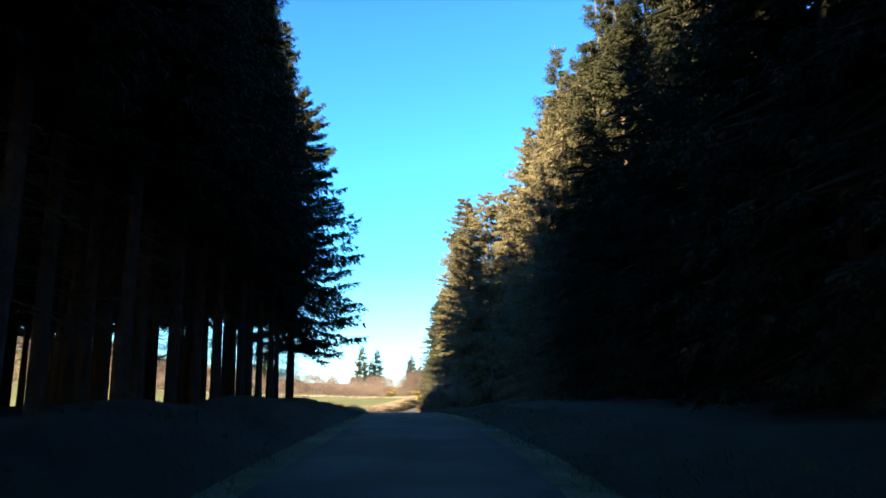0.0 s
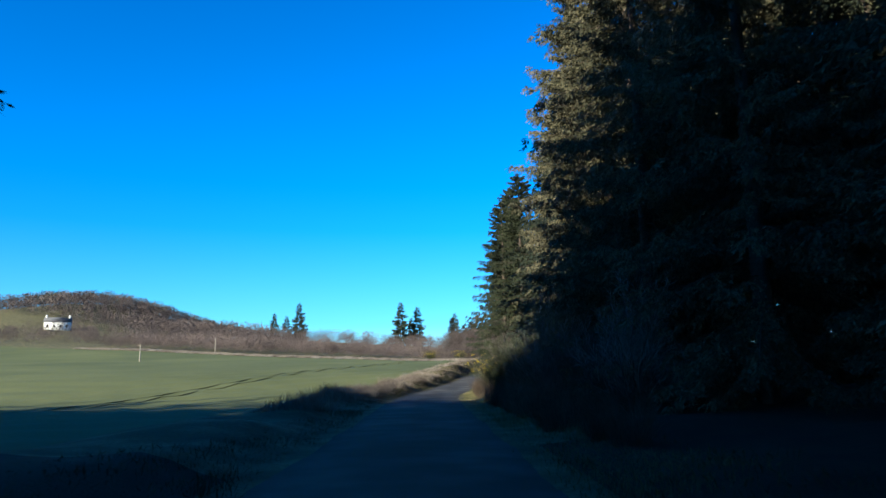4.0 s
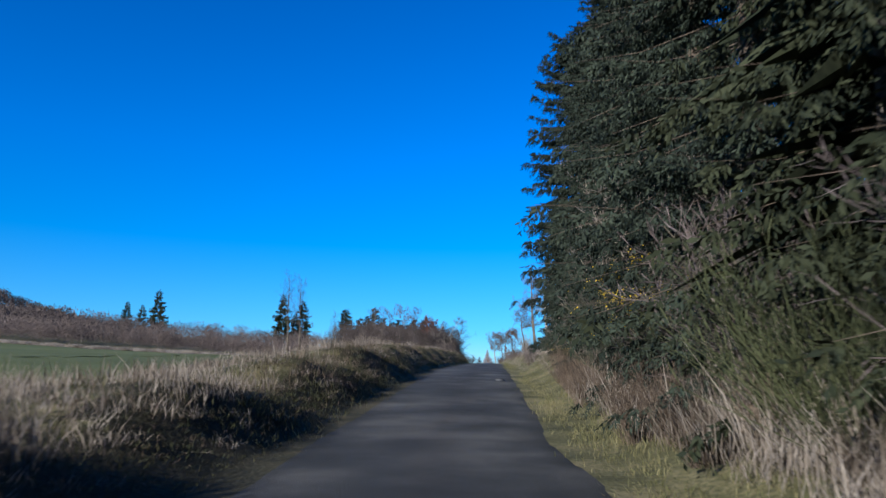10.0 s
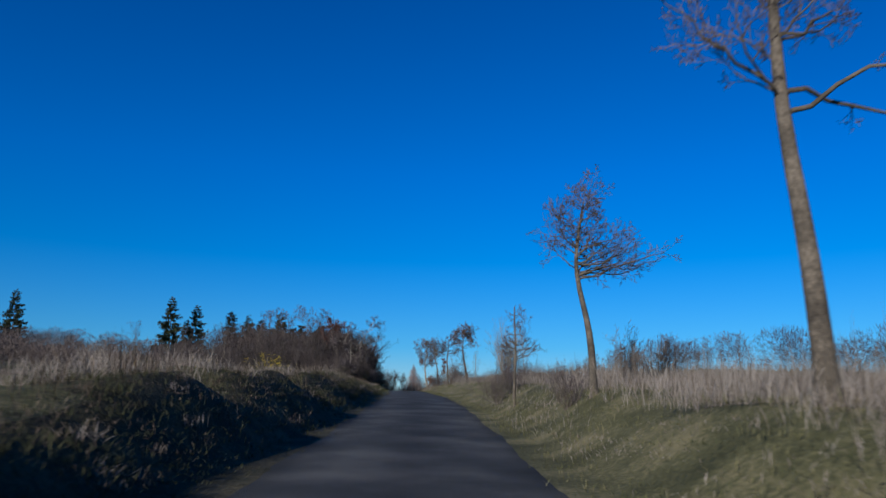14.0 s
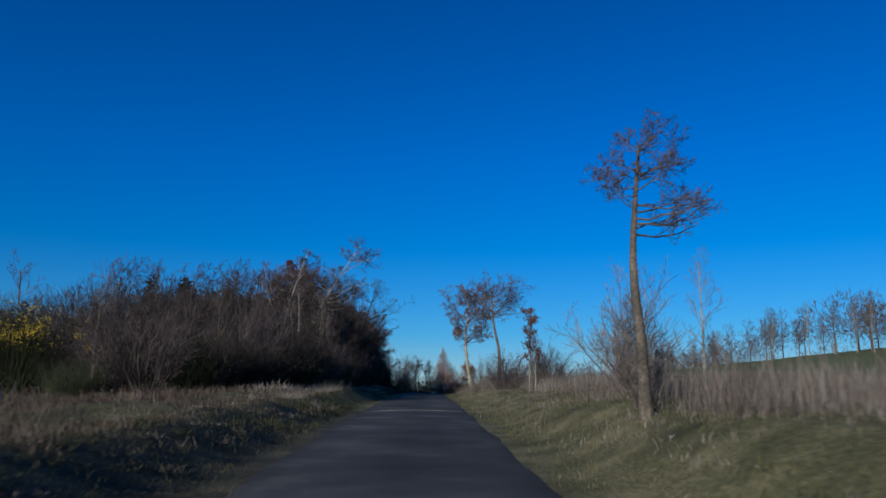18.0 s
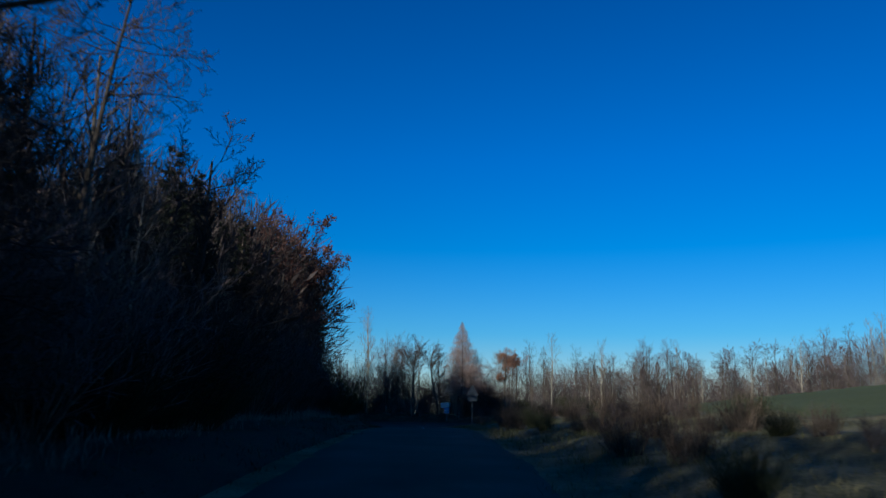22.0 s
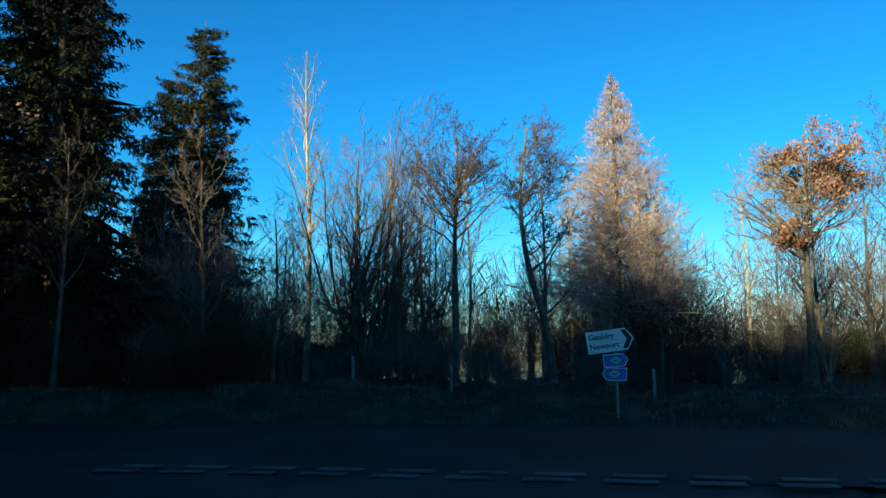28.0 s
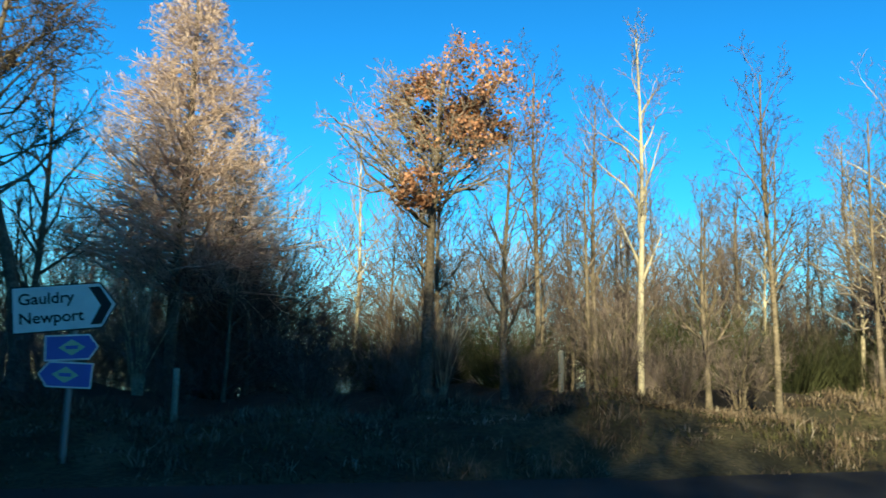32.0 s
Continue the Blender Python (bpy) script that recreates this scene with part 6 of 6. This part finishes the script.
def verge(name, mat, label, y0, y1, n, d0, d1, h0, h1, per, lean, width, clump=0.14, power=1.0):
    y = g.uniform(y0, y1, n)
    d = d0 + (d1 - d0) * g.random(n) ** power
    if mat == "straw":
        patch = np.sin(0.53 * y + 1.9 * np.sin(0.8 * d + 0.13 * y)) * np.sin(0.9 * d + 0.29 * y + 1.0) + g.normal(0, 0.5, n)
        y, d = y[patch > -0.35], d[patch > -0.35]
    c = on_ground(y, d, -0.03)
    h = g.uniform(h0, h1, len(y)) * (0.8 + 0.3 * np.sin(y * 0.8 + 3 * np.sin(d * 1.1)) * np.sin(y * 0.23 + d) + 0.25 * np.sin(y * 0.31 + 1.3 * d + 2 * np.sin(y * 0.11)))
    h = np.clip(h, 0.06, 2)
    return tagged(quads_mesh(name, blades(c, per, h, lean, width, g, clump), M[mat]), label, "grass", kind="stuff")


verge("straw_grass", "straw", "tall dead straw grass along the field edge", 70, 130, 1900, -3.2, -5.2, 0.3, 0.75, 20, 0.75, 0.006, 0.2)
verge("straw_grass", "straw", "tall dead straw grass on the bank", 118, 226, 2700, -4.2, -8.0, 0.22, 0.62, 20, 0.75, 0.0055, 0.2, power=1.3)
verge("brown_grass", "bracken", "tall brown stalks among the straw on the bank", 84, 226, 1500, -3.6, -8.0, 0.25, 0.7, 12, 0.7, 0.005, 0.22, power=1.3)
verge("tussock_grass", "straw", "pale grass tussocks on the steep bank", 84, 262, 620, -2.7, -4.6, 0.14, 0.36, 46, 1.5, 0.005, 0.11)
verge("tussock_grass", "shade_blade", "green grass tussocks on the steep bank", 84, 262, 700, -2.6, -4.6, 0.12, 0.3, 40, 1.5, 0.005, 0.12)
verge("brown_grass", "bracken", "low brown dead grass and heather", 218, 264, 2600, -3.6, -12.0, 0.15, 0.45, 18, 0.9, 0.006, 0.22)
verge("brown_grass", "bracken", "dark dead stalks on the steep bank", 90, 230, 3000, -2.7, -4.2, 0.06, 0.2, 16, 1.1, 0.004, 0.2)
# blades with shade in their colour cover the bank face and left verge
verge("moss_grass", "shade_blade", "low green grass, darkened for shade, on the steep bank", 90, 262, 4400, -2.6, -4.2, 0.06, 0.18, 16, 1.2, 0.005, 0.22)
verge("verge_grass", "shade_blade", "short rough grass beside the lane", 55, 262, 3000, -2.2, -3.3, 0.07, 0.2, 14, 1.2, 0.005, 0.2)
verge("verge_grass", "blade", "short rough grass beside the lane", 55, 152, 3600, 2.2, 3.9, 0.07, 0.2, 16, 1.2, 0.005, 0.2)
verge("straw_grass", "straw", "dead straw grass under the shrubs", 62, 152, 1500, 3.3, 4.6, 0.2, 0.6, 16, 0.8, 0.005, 0.2)
verge("straw_grass", "straw", "heaps of pale dead grass and stalks under the spruces", 117, 134, 700, 3.2, 5.2, 0.5, 1.25, 22, 0.8, 0.006, 0.25)
verge("verge_grass", "blade", "rough green verge grass", 150, 352, 8000, 2.2, 7.0, 0.08, 0.24, 14, 1.2, 0.005, 0.25, power=1.2)
verge("straw_grass", "straw", "tall dead straw grass on rough ground", 150, 200, 4600, 3.9, 16, 0.3, 0.8, 24, 0.7, 0.0045, 0.35, power=1.15)
verge("straw_grass", "straw", "tall dead straw grass on rough ground", 200, 262, 4400, 4.6, 17, 0.35, 1.0, 22, 0.65, 0.0045, 0.35, power=1.3)
verge("brown_grass", "bracken", "brown stalks and seed heads among the straw", 150, 262, 1800, 4.0, 14, 0.4, 1.1, 9, 0.5, 0.004, 0.3)
verge("straw_grass", "straw", "tall dead straw grass on rough ground", 262, 284, 900, 6.0, 17, 0.5, 1.0, 20, 0.45, 0.005, 0.3)
verge("straw_grass", "straw", "tall dead reeds and straw on rough ground", 285, 299, 1000, 3.3, 15, 0.6, 1.25, 22, 0.4, 0.005, 0.3, power=1.2)
verge("straw_grass", "straw", "low dead grass among the green", 150, 300, 4200, 2.7, 7.0, 0.08, 0.28, 16, 1.3, 0.005, 0.3)
verge("straw_grass", "straw", "dead grass below the wood", 258, 350, 1500, -3.6, -6.5, 0.25, 0.6, 16, 0.8, 0.006, 0.22)
# darkened blades put the shade of wood and plantation into these verges
verge("verge_grass", "shade_blade", "rough grass beside the shaded lane", 258, 352, 1600, -2.3, -4.2, 0.08, 0.2, 12, 1.2, 0.006, 0.2)
verge("verge_grass", "shade_blade", "grass under the plantation edge", -5, 58, 1500, -2.2, -4.8, 0.08, 0.22, 10, 1.2, 0.006)
verge("verge_grass", "shade_blade", "grass under the plantation edge", -5, 62, 1500, 2.2, 4.4, 0.08, 0.22, 10, 1.2, 0.006)
fx = g.uniform(-150, 2, 3600)
fy = 252 + 0.12 * np.abs(fx - 12) + g.uniform(0, 3.0, 3600) + 0.30 * np.maximum(-fx - 5, 0)
tagged(quads_mesh("straw_grass", blades(np.stack([fx, fy, land(fx, fy) - 0.03], 1), 10, g.uniform(0.5, 1.0, 3600), 0.8, 0.03, g, 0.5), M["straw"]), "pale dead grass along the far edge of the field", "grass", kind="stuff")
for mat, n, low, high, per, words in (("bracken", 5200, 0.08, 0.34, 13, "brown dead grass on the bank below the wood"), ("straw", 700, 0.1, 0.3, 16, "pale tufts of dead grass on the bank below the wood"), ("shade_blade", 2200, 0.06, 0.2, 14, "dark green grass on the bank below the wood")):
    u, v = g.uniform(-24, 42, n), MAIN_FAR + 0.1 + 3.6 * g.random(n)
    lump = 0.75 + 0.45 * np.sin(1.3 * u + 2 * np.sin(0.6 * u)) * np.sin(1.7 * v + 0.4 * u)
    x, y, _ = main_xyz(u, v)
    tagged(quads_mesh("bank_grass", blades(np.stack([x, y, land(x, y) - 0.02], 1), per, np.clip(g.uniform(low, high, n) * lump, 0.05, 1), 1.2, 0.008, g), M[mat]), words, "grass", kind="stuff")


# ---- signs, posts and small things ----
def text_mesh(words, size, mat, parent, x, y, z, name="lettering"):
    """Raised lettering facing -y."""
    cu = bpy.data.curves.new(name, "FONT")
    cu.body, cu.size, cu.extrude, cu.offset = words, size, 0.0015, 0.0028
    tmp = bpy.data.objects.new(name, cu)
    scene.collection.objects.link(tmp)
    dg = bpy.context.evaluated_depsgraph_get()
    me = bpy.data.meshes.new_from_object(tmp.evaluated_get(dg))
    bpy.data.objects.remove(tmp)
    me.materials.clear()
    me.materials.append(M[mat])
    ob = new(name, me)
    ob.parent = parent
    ob.matrix_basis = pose(x, y, z, 90, 0, 0)
    return ob


def plate(name, outline, thick, mat, parent, y0=0.0, label=""):
    """A flat plate in the x-z plane from its outline, with thickness along y."""
    bm = bmesh.new()
    front = [bm.verts.new((x, y0, z)) for x, z in outline]
    rear = [bm.verts.new((x, y0 + thick, z)) for x, z in outline]
    bm.faces.new(front)
    bm.faces.new(rear[::-1])
    k = len(outline)
    for i in range(k):
        bm.faces.new((front[i], rear[i], rear[(i + 1) % k], front[(i + 1) % k]))
    bmesh.ops.recalc_face_normals(bm, faces=bm.faces)
    me = bpy.data.meshes.new(name)
    bm.to_mesh(me)
    bm.free()
    me.materials.append(M[mat])
    ob = new(name, me)
    ob.parent = parent
    if label:
        ob["label"] = label
    return ob


def flag(w, h, point=0.0, left=0.0):
    """Outline of a flag-shaped sign, pointed at one end."""
    return [(-w / 2 + left, -h / 2), (w / 2 - point, -h / 2), (w / 2, 0), (w / 2 - point, h / 2), (-w / 2 + left, h / 2)] + ([(-w / 2, 0)] if left else [])


SIGN_X, SIGN_Y, SIGN_Z = 29.84, 377.1, 11.72
post_z = float(land(SIGN_X, SIGN_Y))
sign = empty("direction_sign")
sign.matrix_basis = pose(SIGN_X, SIGN_Y, post_z, 0, 0, -14)
tagged(sign, "white direction sign with two blue route plates on a post", "road sign")
top = SIGN_Z - post_z
fast_mesh("post", *tube_arrays(np.array([[(0.10, 0.05, -0.3), (0.10, 0.05, top + 0.25)]]), np.full((1, 2), 0.038), 10), M["grey_metal"], sign)
board = plate("direction_plate", flag(1.02, 0.50, 0.16), 0.012, "black", sign, 0.0, "white flag-shaped plate with black border, arrow and place names")
board.matrix_basis = pose(0, 0, top, 0, -7, 0)
face = plate("white_face", flag(0.985, 0.465, 0.152), 0.004, "white", board, -0.004)
plate("arrow_head", [(0.235, -0.20), (0.345, -0.20), (0.455, 0.0), (0.345, 0.20), (0.235, 0.20), (0.345, 0.0)], 0.003, "black", board, -0.0075)
text_mesh("Gauldry", 0.165, "black", board, -0.445, -0.0055, 0.055)
text_mesh("Newport", 0.165, "black", board, -0.445, -0.0055, -0.145)
for k, (z, right) in enumerate(((-0.415, True), (-0.70, False))):
    o = flag(0.52, 0.27, 0.09) if right else [(-a, b) for a, b in flag(0.52, 0.27, 0.09)][::-1]
    i2 = flag(0.485, 0.235, 0.082) if right else [(-a, b) for a, b in flag(0.485, 0.235, 0.082)][::-1]
    p = plate("route_plate", o, 0.010, "white", sign, 0.0, "blue cycle route plate with white border")
    p.matrix_basis = pose(0.10 if right else 0.06, 0, top + z, 0, -4 if right else 2, 0)
    plate("blue_face", i2, 0.004, "blue", p, -0.004)
    plate("emblem", [(-0.13, 0), (0, -0.085), (0.13, 0), (0, 0.085)], 0.003, "green_mark", p, -0.0075)
    plate("emblem_bar", [(-0.06, -0.018), (0.06, -0.018), (0.06, 0.018), (-0.06, 0.018)], 0.003, "blue", p, -0.0108)

warn = empty("warning_sign")
wx, wy = 28.9, 356.2
warn.matrix_basis = pose(wx, wy, float(land(wx, wy)), 0, 0, 176)
tagged(warn, "triangular road sign seen from its grey back", "road sign")
fast_mesh("post", *tube_arrays(np.array([[(0, -0.04, -0.3), (0, -0.04, 3.0)]]), np.full((1, 2), 0.045), 10), M["sign_back"], warn)
plate("triangle_plate", [(-0.44, 2.35), (-0.40, 2.30), (0.40, 2.30), (0.44, 2.35), (0.04, 3.08), (-0.04, 3.08)], 0.012, "sign_back", warn, 0.02)
plate("caption_plate", [(-0.36, 1.90), (0.36, 1.90), (0.36, 2.24), (-0.36, 2.24)], 0.012, "sign_back", warn, 0.02)
for z in (2.0, 2.45):
    fast_mesh("bracket", *box_arrays(-0.3, -0.005, z, 0.3, 0.018, z + 0.04), M["grey_metal"], warn, soft=False)


def fence_post(x, y, h, r, label, mat="wood", tilt=0.0):
    V, F = tube_arrays(np.array([[(0, 0, -0.3), (0.01, 0, h * 0.5), (tilt, 0, h), (tilt, 0, h + 0.01)]]), np.array([[r, r, r * 0.96, 0.002]]), 8)
    ob = fast_mesh("fence_post", V, F, M[mat])
    ob.matrix_basis = pose(x, y, float(land(x, y)), 0, 0, 0)
    return tagged(ob, label, "post", "fence posts")


for x, y, h in ((31.5, 379.2, 0.75), (33.8, 380.4, 0.7), (26.9, 382.2, 0.7), (24.2, 383.0, 0.7), (37.9, 378.6, 0.7)):
    fence_post(x, y, h, 0.045, "short weathered fence post in the undergrowth")
fence_post(41.2, 379.9, 1.1, 0.07, "pale marker post beside a birch", "wood")
fence_post(-10.9, 52.4, 0.9, 0.05, "leaning old fence post at the field corner", tilt=-0.15)

for x, y, h in ((-90.0, 236.7, 4.6), (-90.7, 292.3, 5.2), (-93.3, 351.5, 4.8)):
    pole = empty("utility_pole")
    pole.matrix_basis = pose(x, y, float(land(x, y)), 0, 0, 20)
    tagged(pole, "wooden utility pole standing in the field", "utility pole", "utility poles")
    fast_mesh("pole", *tube_arrays(np.array([[(0, 0, -0.5), (0, 0, h)]]), np.array([[0.17, 0.13]]), 8), M["wood"], pole)
    fast_mesh("cross_arm", *box_arrays(-0.5, -0.05, h - 0.4, 0.5, 0.05, h - 0.3), M["wood"], pole, soft=False)

house = empty("house")
hx, hy = -236.0, 452.0
house.matrix_basis = pose(hx, hy, float(land(hx, hy)) - 0.2, 0, 0, 25)
tagged(house, "white rendered farmhouse with a slate roof on the hillside", "house")
fast_mesh("wall", *box_arrays(-6.5, -3.4, -1.0, 6.5, 3.4, 4.2), M["render_white"], house, soft=False)
rv = np.array([(-6.8, -3.8, 4.1), (6.8, -3.8, 4.1), (6.8, 3.8, 4.1), (-6.8, 3.8, 4.1), (-6.8, 0, 6.9), (6.8, 0, 6.9), (-6.8, 0, 6.91), (6.8, 0, 6.91)], float)
fast_mesh("roof", rv, np.array([(0, 1, 5, 4), (2, 3, 6, 7), (0, 4, 6, 3), (1, 2, 7, 5), (3, 2, 1, 0)]), M["slate"], house, soft=False)
for x0 in (-5.4, -2.2, 1.0, 4.0):
    fast_mesh("window", *box_arrays(x0, -3.45, 1.2, x0 + 1.2, -3.35, 2.7), M["pane"], house, soft=False)
for x0 in (-6.2, 5.2):
    fast_mesh("chimney", *box_arrays(x0, -0.5, 6.0, x0 + 0.9, 0.5, 8.0), M["render_white"], house, soft=False)

log_pts = np.array([[(0, 0, 0.12), (0.7, 0.1, 0.14), (1.5, 0.05, 0.12), (2.1, 0.2, 0.16)]])
for x, y, turn, s in ((13.2, 284.2, -20, 0.5), (11.0, 287.0, 40, 0.6)):
    log = fast_mesh("fallen_branch", *tube_arrays(log_pts * s, np.array([[0.10, 0.09, 0.08, 0.05]]) * s, 8), M["pale_bark"])
    log.matrix_basis = pose(x, y, float(land(x, y)), 0, 0, turn)
    tagged(log, "pale fallen branch lying in the grass", "branch", "fallen branches")
stump = fast_mesh("broken_stump", *tube_arrays(np.array([[(0, 0, -0.2), (0.02, 0, 0.25), (0.05, 0.02, 0.55), (0.08, 0.02, 0.66)]]), np.array([[0.08, 0.06, 0.05, 0.02]]), 9), M["pale_bark"])
stump.matrix_basis = pose(12.19, 282.0, float(land(12.19, 282.0)))
tagged(stump, "pale snapped tree stump in the grass", "stump")
